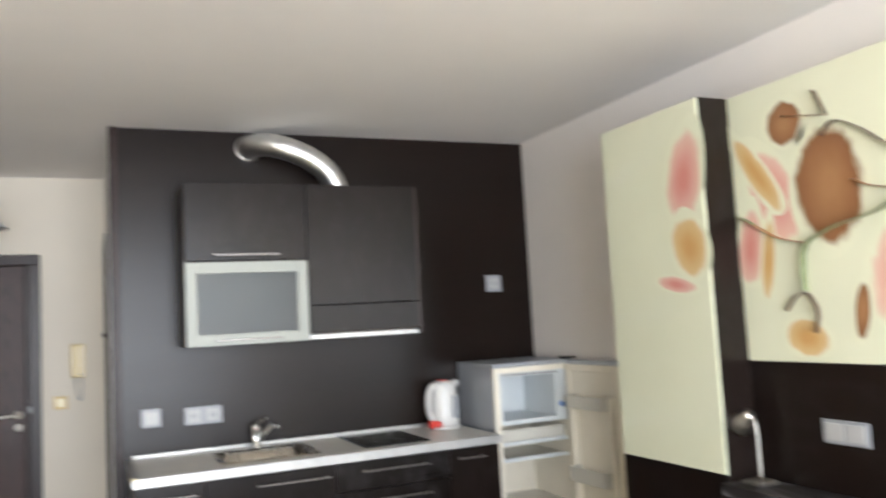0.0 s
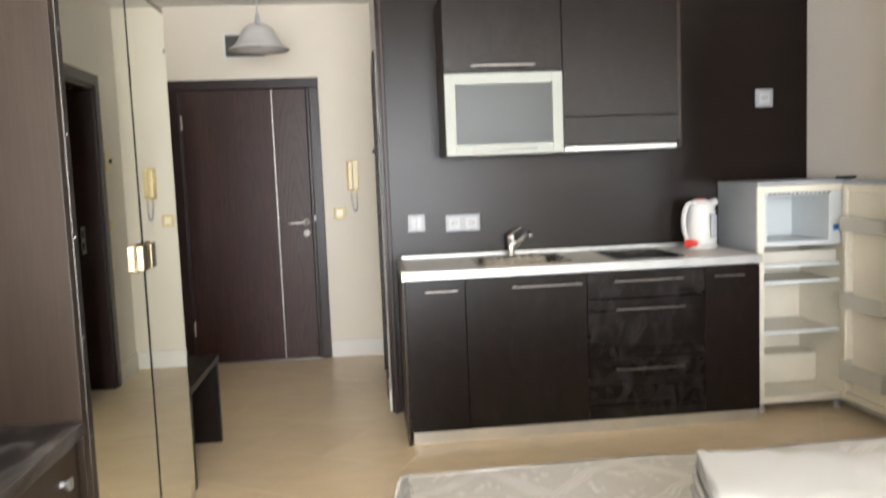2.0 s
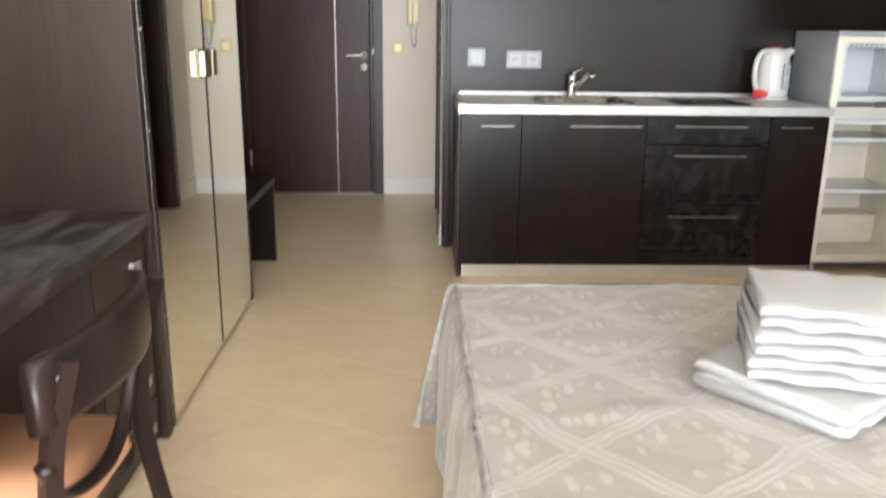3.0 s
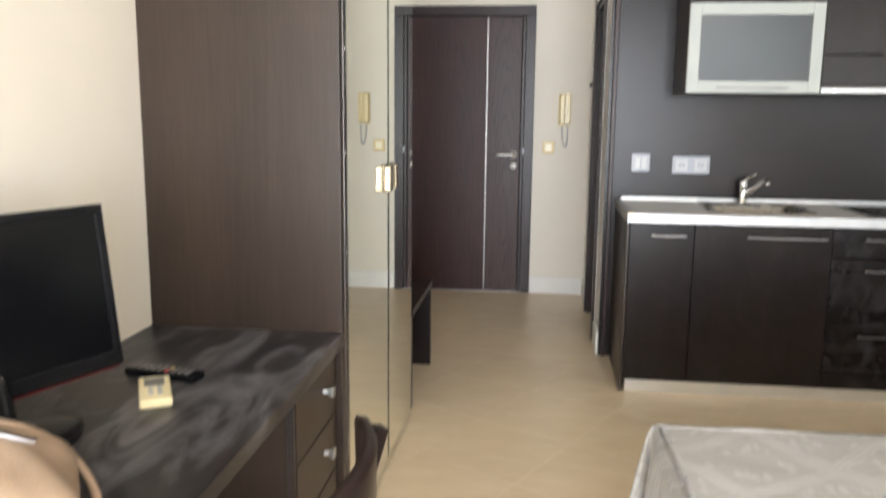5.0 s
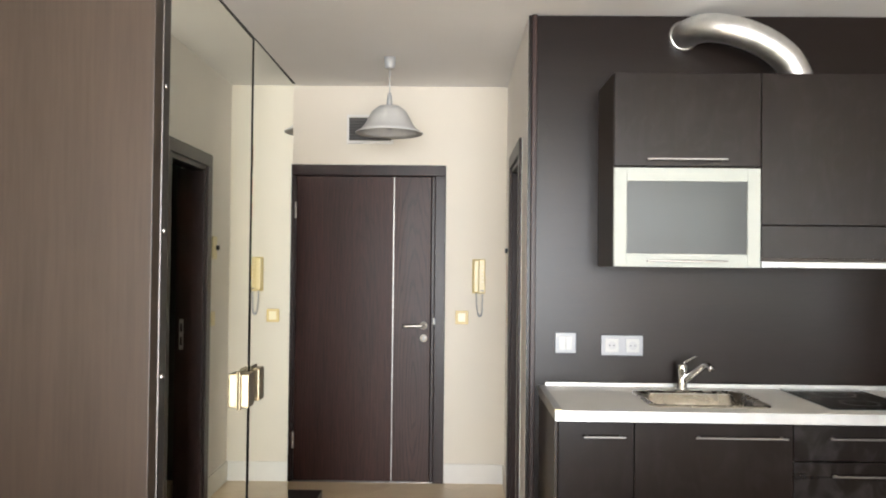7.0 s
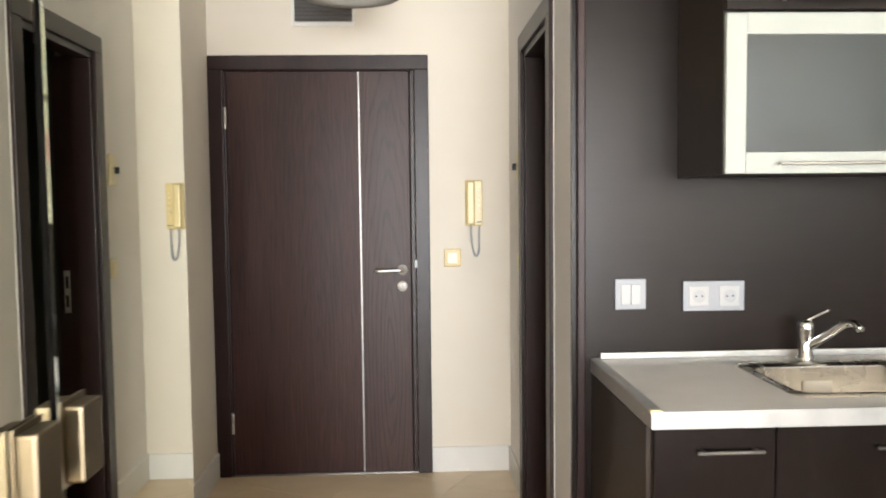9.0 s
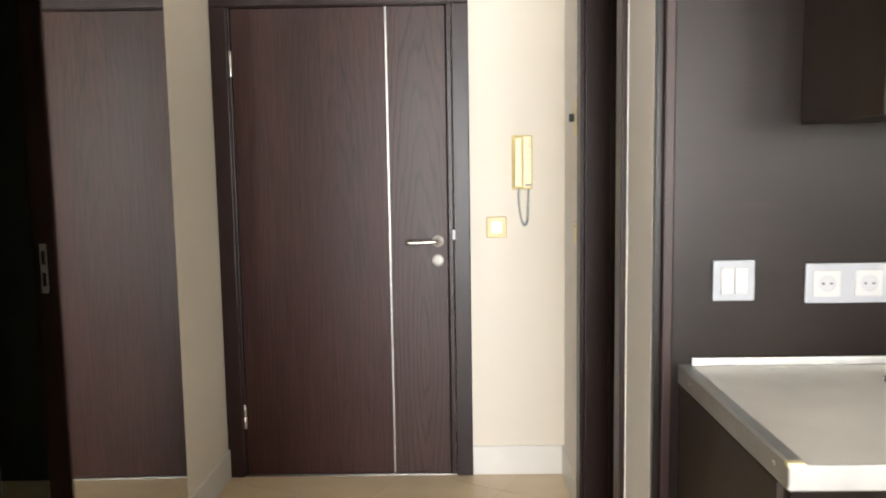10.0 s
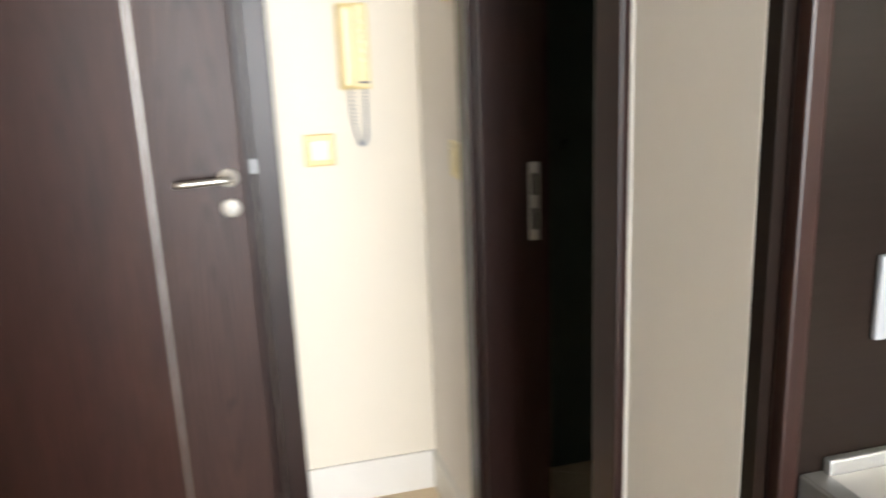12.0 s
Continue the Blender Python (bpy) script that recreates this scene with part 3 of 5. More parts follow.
for y0, y1, hy in ((2.285, 2.930, 2.835), (2.940, 3.493, 2.948)):
    dr = part("mirror_door", box(-0.578, -0.566, y0, y1, 0.018, 2.070), M_DARK, _w)
    ym = (y0 + y1) / 2
    skew = pose(-0.5625, ym, 0, 0, 0, 0.30) @ pose(0.5625, -ym, 0)
    part("mirror_glass", box(-0.565, -0.560, y0 + 0.002, y1 - 0.002, 0.019, 2.065, 0.001, seg=1, m=skew), M_MIRROR, dr)
    part("top_edge", box(-0.5655, -0.5575, y0, y1, 2.0655, 2.0685), M_DARK, dr)
    hb = box(-0.5595, -0.556, hy - 0.004, hy + 0.064, 1.050, 1.152, 0.001)
    box(-0.5565, -0.534, hy, hy + 0.060, 1.056, 1.146, 0.004, bm=hb)
    part("handle", hb, M_CUP, dr, "square polished metal cup handle")

# ---- kitchen base units ----
CX = (0.416, 0.713, 1.330, 1.945, 2.238)
YF, ZT = 3.872, 0.833


def bar_handle(x0, x1, y, z, parent):
    """A slim bar handle standing off on two feet."""
    b = box(x0, x1, y - 0.030, y - 0.022, z - 0.004, z + 0.004, 0.0015, seg=1)
    for x in (x0 + 0.012, x1 - 0.022):
        box(x, x + 0.010, y - 0.022, y, z - 0.003, z + 0.003, bm=b)
    return part("handle", b, M_BAR, parent, "slim brushed steel bar handle")


def base_unit(i, fronts, label):
    x0, x1 = CX[i], CX[i + 1]
    e = root("kitchen_cabinet", ((x0 + x1) / 2, 4.1, 0.10), label, "cabinet", "kitchen base units")
    b = box(x0 + 0.0005, x0 + 0.017, YF + 0.021, 4.47, 0.07, ZT)
    box(x1 - 0.017, x1 - 0.0005, YF + 0.021, 4.47, 0.10, ZT, bm=b)
    box(x0 + 0.017, x1 - 0.017, YF + 0.021, 4.47, 0.10, 0.117, bm=b)
    box(x0 + 0.017, x1 - 0.017, 4.455, 4.47, 0.117, ZT, bm=b)
    part("body", b, M_WENGE, e)
    for z0, z1, hx0, hx1, hz, nm in fronts:
        f = part(nm, box(x0 + 0.0015, x1 - 0.0015, YF, YF + 0.019, z0, z1, 0.0015, seg=1), M_DRAWER if nm == "drawer" else M_FRONT, e)
        bar_handle(hx0, hx1, YF, hz, f)
    return e


base_unit(0, [(0.070, 0.830, 0.512, 0.675, 0.778, "door")], "narrow dark wenge base cabinet with a bar handle")
base_unit(1, [(0.070, 0.830, 0.945, 1.300, 0.780, "door")], "wide dark wenge sink cabinet with a bar handle")
base_unit(2, [(0.692, 0.830, 1.462, 1.822, 0.782, "drawer"), (0.390, 0.687, 1.470, 1.830, 0.638, "drawer"), (0.070, 0.386, 1.464, 1.824, 0.330, "drawer")], "dark wenge base cabinet with three smudged drawers")
base_unit(3, [(0.070, 0.830, 1.985, 2.145, 0.782, "door")], "narrow dark wenge base cabinet beside the fridge")
thing("side_board", box(0.404, 0.4155, YF + 0.022, 4.473, 0.0, 0.832, 0.001), M_WENGE, "dark end board of the kitchen row", "panel")
thing("plinth", box(0.43, 2.235, 3.900, 3.916, 0.0, 0.068, 0.001), M_PLINTH, "pale metal plinth under the kitchen units", "plinth")

# worktop with a cut-out for the sink
SX0, SX1, SY0, SY1 = 0.83, 1.26, 3.975, 4.30
TX0, TX1, TY0, TY1, TZ0, TZ1 = 0.400, 2.240, 3.840, 4.474, 0.842, 0.880
_t = root("worktop", (1.3, 4.1, TZ0), "pale grey laminate worktop with a metal front edge", "worktop")
for b in ((TX0 + 0.004, SX0, TY0 + 0.004, TY1), (SX1, TX1 - 0.004, TY0 + 0.004, TY1), (SX0, SX1, TY0 + 0.004, SY0), (SX0, SX1, SY1, TY1)):
    part("slab", box(*b, TZ0, TZ1), M_WORKTOP, _t)
part("front_edge", box(TX0, TX1, TY0, TY0 + 0.004, TZ0 - 0.004, TZ1 + 0.001, 0.001, seg=1), M_ALU, _t, "scuffed aluminium edge")
part("side_edge", box(TX0, TX0 + 0.004, TY0 + 0.004, TY1, TZ0 - 0.004, TZ1 + 0.002, 0.001, seg=1), M_ALU, _t)
part("side_trim", box(TX0 + 0.004, TX0 + 0.030, TY0 + 0.012, TY1, TZ1, TZ1 + 0.003, 0.001, seg=1), M_ALU, _t)
part("side_edge", box(TX1 - 0.004, TX1, TY0 + 0.004, TY1, TZ0 - 0.004, TZ1 + 0.001, 0.001, seg=1), M_ALU, _t)
part("upstand", box(TX0 + 0.03, TX1, TY1 - 0.012, TY1, TZ1, TZ1 + 0.020, 0.003), M_ALU, _t)
part("corner_cap", box(TX0 - 0.002, TX0 + 0.026, TY0 - 0.002, TY0 + 0.014, TZ1 - 0.004, TZ1 + 0.005, 0.002), M_IVORY2, _t, "cream corner cap")
for y in (3.90, 4.38):
    part("screw", lathe([(0.005, 0), (0.004, 0.002)], 10, pose(TX0, y, 0.862, 0, -90)), M_STEEL, _t)

# sink
_s = root("sink", (1.04, 4.14, TZ1), "stainless steel single bowl sink set into the worktop", "sink")


def rounded_ring(x0, x1, y0, y1, z, r, n=6):
    pts = []
    for cx, cy, a0 in ((x1 - r, y1 - r, 0), (x0 + r, y1 - r, 90), (x0 + r, y0 + r, 180), (x1 - r, y0 + r, 270)):
        for k in range(n + 1):
            a = radians(a0 + 90 * k / n)
            pts.append(Vector((cx + r * math.cos(a), cy + r * math.sin(a), z)))
    return pts


def loft(rings, bm=None, cap=True):
    out = bm or bmesh.new()
    vs = [[out.verts.new(p) for p in r] for r in rings]
    for a, b in zip(vs, vs[1:]):
        for i in range(len(a)):
            out.faces.new((a[i], a[(i + 1) % len(a)], b[(i + 1) % len(a)], b[i]))
    if cap:
        out.faces.new(vs[-1])
    return out


part("bowl", loft([rounded_ring(0.800, 1.290, 3.945, 4.362, 0.8705, 0.05), rounded_ring(0.803, 1.287, 3.948, 4.359, 0.877, 0.05), rounded_ring(0.818, 1.272, 3.963, 4.318, 0.877, 0.045), rounded_ring(0.832, 1.258, 3.977, 4.300, 0.868, 0.05),
                   rounded_ring(0.842, 1.248, 3.988, 4.290, 0.76, 0.06), rounded_ring(0.86, 1.23, 4.005, 4.272, 0.735, 0.06), rounded_ring(0.98, 1.10, 4.10, 4.18, 0.73, 0.03)]), M_BASIN, _s, smooth=True)
part("drain", lathe([(0.036, 0.731), (0.036, 0.735), (0.02, 0.733)], 24, pose(1.04, 4.14, 0)), M_CHROME, _s, smooth=True)
part("sticker", box(-0.045, 0.045, -0.001, 0.001, -0.03, 0.03, m=pose(1.03, 4.289, 0.80, -6)), M_PAPER, _s, "paper label on the steel")
# mixer tap
_t = root("mixer_tap", (1.055, 4.395, TZ1), "chrome single lever kitchen mixer tap", "tap")
part("body", lathe([(0.027, 0.8705), (0.027, 0.880), (0.021, 0.886), (0.021, 0.955), (0.024, 0.962), (0.024, 0.985), (0.014, 0.996)], 24, pose(1.045, 4.395, 0)), M_CHROME, _t, smooth=True)
part("spout", tube(smooth_path([(1.052, 4.385, 0.915), (1.085, 4.345, 0.955), (1.112, 4.30, 0.995), (1.125, 4.27, 1.00), (1.130, 4.245, 0.985)], 8), lambda t: 0.014 - 0.002 * t, 14), M_CHROME, _t, smooth=True)
part("lever", tube(smooth_path([(1.045, 4.395, 0.992), (1.065, 4.385, 1.005), (1.10, 4.365, 1.028)], 6), lambda t: 0.010 - 0.003 * t, 10, flat=0.6), M_CHROME, _t, smooth=True)
part("marker", lathe([(0.004, 0), (0.003, 0.002)], 10, pose(1.040, 4.373, 0.975, 90)), M_RED, _t)
for _e in (_s, _t):
    _e.location.z += TZ1 - 0.870
# hob
_h = root("hob", (1.68, 4.19, TZ1), "black glass two ring hob set in the worktop", "hob")
part("glass_plate", box(1.505, 1.865, 3.935, 4.445, 0.8705, 0.8765, 0.002), M_HOB, _h)
for y, r in ((4.07, 0.075), (4.30, 0.09)):
    part("cooking_ring", loft([[Vector((1.685 + rr * math.cos(a), y + rr * math.sin(a), 0.8769)) for a in [2 * math.pi * i / 40 for i in range(40)]] for rr in (r, r - 0.003)], cap=False), M_VENT, _h)

_h.location.z += TZ1 - 0.870

# kettle
def kettle():
    e = root("electric_kettle", (2.11, 4.33, TZ1), "white plastic electric kettle with red trim", "kettle")
    n, rings = 36, []
    prof = [(0.066, 0.072, 0.892), (0.070, 0.078, 0.90), (0.070, 0.078, 0.95), (0.066, 0.074, 1.02), (0.060, 0.070, 1.08), (0.056, 0.068, 1.118), (0.050, 0.064, 1.125)]
    for ry, rx, z in prof:
        rings.append([Vector((2.115 + rx * math.cos(2 * math.pi * i / n) * (1.0 if math.cos(2 * math.pi * i / n) < 0 else 0.92), 4.33 + ry * math.sin(2 * math.pi * i / n), z)) for i in range(n)])
    b = loft(rings)
    part("jug", b, M_KETTLE, e, smooth=True)
    part("lid", lathe([(0.048, 1.122), (0.046, 1.131), (0.03, 1.136), (0.01, 1.137)], 28, pose(2.108, 4.33, 0)), M_KETTLE, e, smooth=True)
    part("lid_button", box(2.09, 2.13, 4.315, 4.345, 1.134, 1.142, 0.003), M_RED, e, "red lid button")
    part("base", lathe([(0.082, 0.8705), (0.086, 0.878), (0.082, 0.890)], 32, pose(2.105, 4.33, 0)), M_KETTLE, e, smooth=True)
    part("handle", tube(smooth_path([(2.070, 4.300, 1.118), (2.030, 4.285, 1.116), (2.008, 4.280, 1.06), (2.008, 4.282, 0.98), (2.030, 4.290, 0.912)], 8), 0.014, 12, flat=0.8), M_KETTLE, e, smooth=True)
    part("water_window", box(2.125, 2.155, 4.240, 4.258, 0.93, 1.06, 0.006), M_SOCKET, e)
    part("heel", tube(smooth_path([(2.022, 4.285, 0.90), (2.040, 4.262, 0.905), (2.062, 4.248, 0.90)], 6), lambda t: 0.026 - 0.012 * t, 12), M_RED, e, "red heel", True)
    e.location += Vector((0.012, 0, TZ1 - 0.870))
    e.scale = (1.16, 1.16, 1.02)
    part("spout", tube(smooth_path([(2.150, 4.33, 1.10), (2.175, 4.33, 1.116), (2.192, 4.33, 1.128)], 4), lambda t: 0.028 - 0.012 * t, 12), M_KETTLE, e, smooth=True)


kettle()

# switch and sockets over the worktop
rocker("light_switch", (0.476, 0.573, 1.034, 1.130, YK), 0.017, "silver white double light switch on the dark board", M_SOCKET, M_WHITE, keys=2)


def socket(x0, x1, z0, z1, y, n, label, group=""):
    e = root("wall_socket", ((x0 + x1) / 2, y, z0), label, "socket", group)
    part("frame", box(x0, x1, y - 0.010, y - 0.0005, z0, z1, 0.004), M_SOCKET, e)
    w, zc = (x1 - x0) / n, (z0 + z1) / 2
    for i in range(n):
        xc = x0 + w * (i + 0.5)
        o = part("outlet", box(xc - 0.031, xc + 0.031, y - 0.0135, y - 0.009, zc - 0.031, zc + 0.031, 0.002), M_WHITE, e)
        part("well", lathe([(0.020, 0), (0.020, 0.0012), (0.0185, 0.0013), (0.018, 0.0004)], 24, pose(xc, y - 0.0135, zc, 90)), M_WELL, o, smooth=False)
        for dx in (-0.0095, 0.0095):
            part("pin_hole", lathe([(0.003, 0), (0.003, 0.0008)], 10, pose(xc + dx, y - 0.0137, zc, 90)), M_DARK, o)
    return e


socket(0.690, 0.884, 1.026, 1.120, YK, 2, "silver white double wall socket over the worktop")
socket(2.520, 2.625, 1.665, 1.768, YK, 1, "silver white single wall socket high on the board")

# ---- upper cabinets ----
UX0, UX1, UX2, UY, UZ0, UZ1 = 0.672, 1.290, 1.910, 4.100, 1.440, 2.262


def carcass(x0, x1, z0, z1, parent):
    """Five boards of a wall cabinet."""
    for a in (x0, x1 - 0.017):
        part("side_board", box(a, a + 0.017, UY + 0.021, 4.472, z0, z1), M_WENGE, parent)
    for c in (z0, z1 - 0.017):
        part("shelf_board", box(x0 + 0.017, x1 - 0.017, UY + 0.021, 4.472, c, c + 0.017), M_WENGE, parent)
    part("back_board", box(x0 + 0.017, x1 - 0.017, 4.460, 4.472, z0 + 0.017, z1 - 0.017), M_WENGE, parent)


_u = root("wall_cabinet", (0.97, 4.3, UZ0), "dark wenge wall cabinet with a frosted glass flap below", "cabinet")
carcass(UX0, UX1 - 0.001, UZ0, UZ1, _u)
part("inner_lining", box(UX0 + 0.018, UX1 - 0.019, 4.448, 4.459, UZ0 + 0.018, 1.846), M_LINING, _u, "pale cabinet lining")
part("inner_shelf", box(UX0 + 0.018, UX1 - 0.019, UY + 0.03, 4.447, UZ0 + 0.018, UZ0 + 0.024), M_LINING, _u)
part("divider", box(UX0 + 0.018, UX1 - 0.019, UY + 0.022, 4.459, 1.848, 1.864), M_WENGE, _u)
_f = part("flap_door", box(UX0 + 0.001, UX1 - 0.002, UY, UY + 0.019, 1.866, UZ1 - 0.001, 0.0015, seg=1), M_FRONT, _u)
bar_handle(0.808, 1.142, UY, 1.893, _f)
_g = box(UX0 + 0.001, UX0 + 0.056, UY, UY + 0.019, UZ0 + 0.001, 1.858, 0.002, seg=1)
box(UX1 - 0.057, UX1 - 0.002, UY, UY + 0.019, UZ0 + 0.001, 1.858, 0.002, seg=1, bm=_g)
box(UX0 + 0.056, UX1 - 0.057, UY + 0.0005, UY + 0.0185, UZ0 + 0.001, UZ0 + 0.056, bm=_g)
box(UX0 + 0.056, UX1 - 0.057, UY + 0.0005, UY + 0.0185, 1.803, 1.858, bm=_g)
_f = part("glass_door", _g, M_FRAMEWHITE, _u, "pale metal framed glass flap")
part("frosted_pane", box(UX0 + 0.057, UX1 - 0.058, UY + 0.006, UY + 0.010, UZ0 + 0.057, 1.802), M_FROST, _f).visible_shadow = False
bar_handle(0.808, 1.142, UY, 1.466, _f)


def tumbler(x, y):
    z = UZ0 + 0.0245
    return thing("drinking_glass", lathe([(0.026, z), (0.033, z + 0.11), (0.031, z + 0.11), (0.024, z + 0.008)], 20, pose(x, y, 0)), M_CLEAR, "clear drinking glass behind the frosted pane", "glass", "glasses in the cabinet", smooth=True)


for gx, gy in ((0.86, 4.20), (0.98, 4.22)):
    tumbler(gx, gy)
_u = root("hood_cabinet", (1.59, 4.3, UZ0), "dark wenge cabinet over a slide-out cooker hood", "cabinet")
carcass(UX1, UX2, UZ0 + 0.03, UZ1, _u)
part("end_board", box(UX2 + 0.0005, UX2 + 0.016, UY + 0.004, 4.472, UZ0 + 0.004, UZ1 - 0.004, 0.001), M_WENGE, _u)
part("door", box(UX1 + 0.001, UX2 - 0.001, UY, UY + 0.019, 1.622, UZ1 - 0.001, 0.0015, seg=1), M_FRONT, _u)
part("lower_front", box(UX1 + 0.001, UX2 - 0.001, UY, UY + 0.019, 1.482, 1.618, 0.0015, seg=1), M_FRONT, _u)
_h = root("cooker_hood", (1.59, 4.2, UZ0), "slim steel slide-out cooker hood under the cabinet", "cooker hood")
part("front_bar", box(UX1 + 0.002, UX2 - 0.014, UY - 0.006, UY + 0.030, UZ0 + 0.002, UZ0 + 0.028, 0.003), M_ALU, _h)
part("hood_body", box(UX1 + 0.02, UX2 - 0.02, UY + 0.031, 4.46, UZ0 + 0.004, UZ0 + 0.028, 0.002), M_STEEL, _h)
part("end_cap", box(UX2 - 0.013, UX2 - 0.001, UY - 0.006, UY + 0.030, UZ0 + 0.002, UZ0 + 0.028, 0.003), M_DARK, _h)
part("button", lathe([(0.008, 0), (0.007, 0.004)], 16, pose(UX1 + 0.06, UY - 0.006, UZ0 + 0.015, 90)), M_CHROME, _h)
# ribbed extractor duct
_d = root("extractor_duct", (1.5, 4.3, UZ1), "shiny ribbed aluminium extractor duct bending into the wall", "duct")
_path = smooth_path([(1.525, 4.28, 2.24), (1.507, 4.28, 2.307), (1.452, 4.27, 2.380), (1.352, 4.265, 2.446), (1.23, 4.275, 2.494), (1.14, 4.32, 2.520), (1.09, 4.39, 2.526), (1.07, 4.474, 2.526)], 16)
part("duct_hose", tube(_path, 0.064, 28, wave=0.007), M_DUCT, _d, smooth=True)
part("collar", lathe([(0.072, 0), (0.072, 0.006), (0.067, 0.010)], 32, pose(1.07, YK - 0.0005, 2.526, 90)), M_STEEL, _d, smooth=True)

# ---- fridge with its door open ----
_f = root("fridge", (2.53, 4.2, 0), "silver grey fridge standing open and empty", "fridge")
RX0, RX1, RY0, RY1, RZ0, RZ1 = 2.285, 2.800, 3.985, 4.46, 0.045, 1.232
_b = box(RX0, RX0 + 0.012, RY0 + 0.02, RY1, RZ0, RZ1 - 0.012, 0.002)
box(RX1 - 0.012, RX1, RY0 + 0.02, RY1, RZ0, RZ1 - 0.012, 0.002, bm=_b)
box(RX0 + 0.012, RX1 - 0.012, RY1 - 0.012, RY1, RZ0, RZ1 - 0.012, bm=_b)
box(RX0 + 0.012, RX1 - 0.012, RY0 + 0.02, RY1 - 0.012, RZ0, RZ0 + 0.012, bm=_b)
part("shell", _b, M_FRIDGE, _f)
part("top_cover", box(RX0 - 0.002, RX1 + 0.002, RY0 - 0.005, RY1, RZ1 - 0.0115, RZ1 + 0.012, 0.005), M_FRIDGE, _f)
_b = box(RX0 + 0.0005, RX0 + 0.035, RY0, RY1 - 0.013, RZ0 + 0.013, RZ1 - 0.013, 0.004)
box(RX1 - 0.045, RX1 - 0.0005, RY0, RY1 - 0.013, RZ0 + 0.013, RZ1 - 0.013, 0.004, bm=_b)
box(RX0 + 0.035, RX1 - 0.045, RY1 - 0.05, RY1 - 0.013, RZ0 + 0.013, RZ1 - 0.013, bm=_b)
box(RX0 + 0.035, RX1 - 0.045, RY0, RY1 - 0.05, RZ0 + 0.013, RZ0 + 0.05, 0.004, bm=_b)
box(RX0 + 0.035, RX1 - 0.045, RY0, RY1 - 0.05, RZ1 - 0.045, RZ1 - 0.013, 0.004, bm=_b)
box(RX0 + 0.035, RX1 - 0.045, RY0 + 0.24, RY1 - 0.05, RZ0 + 0.05, RZ0 + 0.22, 0.015, bm=_b)
part("liner", _b, M_FRIDGEIN, _f, "cream plastic inside")
_b = box(RX0 + 0.036, RX0 + 0.052, RY0 + 0.005, RY1 - 0.052, 0.90, RZ1 - 0.046, 0.003)
box(RX1 - 0.12, RX1 - 0.046, RY0 + 0.005, RY1 - 0.052, 0.90, RZ1 - 0.046, 0.003, bm=_b)
box(RX0 + 0.052, RX1 - 0.12, RY0 + 0.005, RY1 - 0.052, 0.90, 0.925, 0.003, bm=_b)
box(RX0 + 0.052, RX1 - 0.12, RY0 + 0.005, RY1 - 0.052, RZ1 - 0.066, RZ1 - 0.046, 0.003, bm=_b)
box(RX0 + 0.052, RX1 - 0.12, RY1 - 0.10, RY1 - 0.052, 0.925, RZ1 - 0.066, bm=_b)
_z = part("freezer_box", _b, M_FREEZER, _f, "bluish white freezer compartment")
for k in range(14):
    part("grille_slot", box(RX0 + 0.062 + 0.025 * k, RX0 + 0.078 + 0.025 * k, RY0 + 0.0035, RY0 + 0.0052, RZ1 - 0.061, RZ1 - 0.051), M_VENT, _z)
part("dial", lathe([(0.016, 0), (0.015, 0.008), (0.010, 0.010)], 20, pose(RX1 - 0.082, RY0 + 0.005, 0.99, 90)), M_BLUE, _z, "blue round dial", True)
for z in (0.79, 0.70, 0.43):
    s = part("shelf", box(RX0 + 0.037, RX1 - 0.047, RY0 + 0.03, RY1 - 0.052, z, z + 0.006, 0.001), M_TRAY, _f, "clear shelf")
    part("shelf_rim", box(RX0 + 0.037, RX1 - 0.047, RY0 + 0.022, RY0 + 0.030, z - 0.006, z + 0.014, 0.002), M_FREEZER, s)
_b = box(RX0 + 0.05, RX1 - 0.06, RY0 + 0.035, RY0 + 0.04, 0.805, 0.87, 0.002)
part("crisper_tray", _b, M_TRAY, _f, "clear plastic tray")
for x in (RX0 + 0.04, RX1 - 0.04):
    for y in (RY0 + 0.05, RY1 - 0.05):
        part("foot", lathe([(0.018, 0), (0.020, 0.01), (0.014, 0.03), (0.014, 0.046)], 16, pose(x, y, 0)), M_WHITE, _f, smooth=True)
# the open door, swung towards the room
_a = pose(2.797, 3.975, 0, 0, 0, 3)
_dr = part("fridge_door", box(-0.046, 0.0, -0.505, -0.004, 0.05, 1.238, 0.008, m=_a), M_FRIDGE, _f, "open silver fridge door")
_b = box(-0.062, -0.047, -0.495, -0.465, 0.07, 1.215, 0.006, m=_a)
box(-0.062, -0.047, -0.045, -0.014, 0.07, 1.215, 0.006, m=_a, bm=_b)
box(-0.062, -0.047, -0.465, -0.045, 0.07, 0.11, 0.006, m=_a, bm=_b)
box(-0.062, -0.047, -0.465, -0.045, 1.175, 1.215, 0.006, m=_a, bm=_b)
box(-0.052, -0.047, -0.465, -0.045, 0.11, 1.175, m=_a, bm=_b)
part("door_liner", _b, M_FRIDGEIN, _dr)
for a, b in ((-0.095, -0.070), (-0.440, -0.415)):
    part("door_rib", box(-0.095, -0.0525, a, b, 0.13, 1.05, 0.010, m=_a), M_FRIDGEIN, _dr)
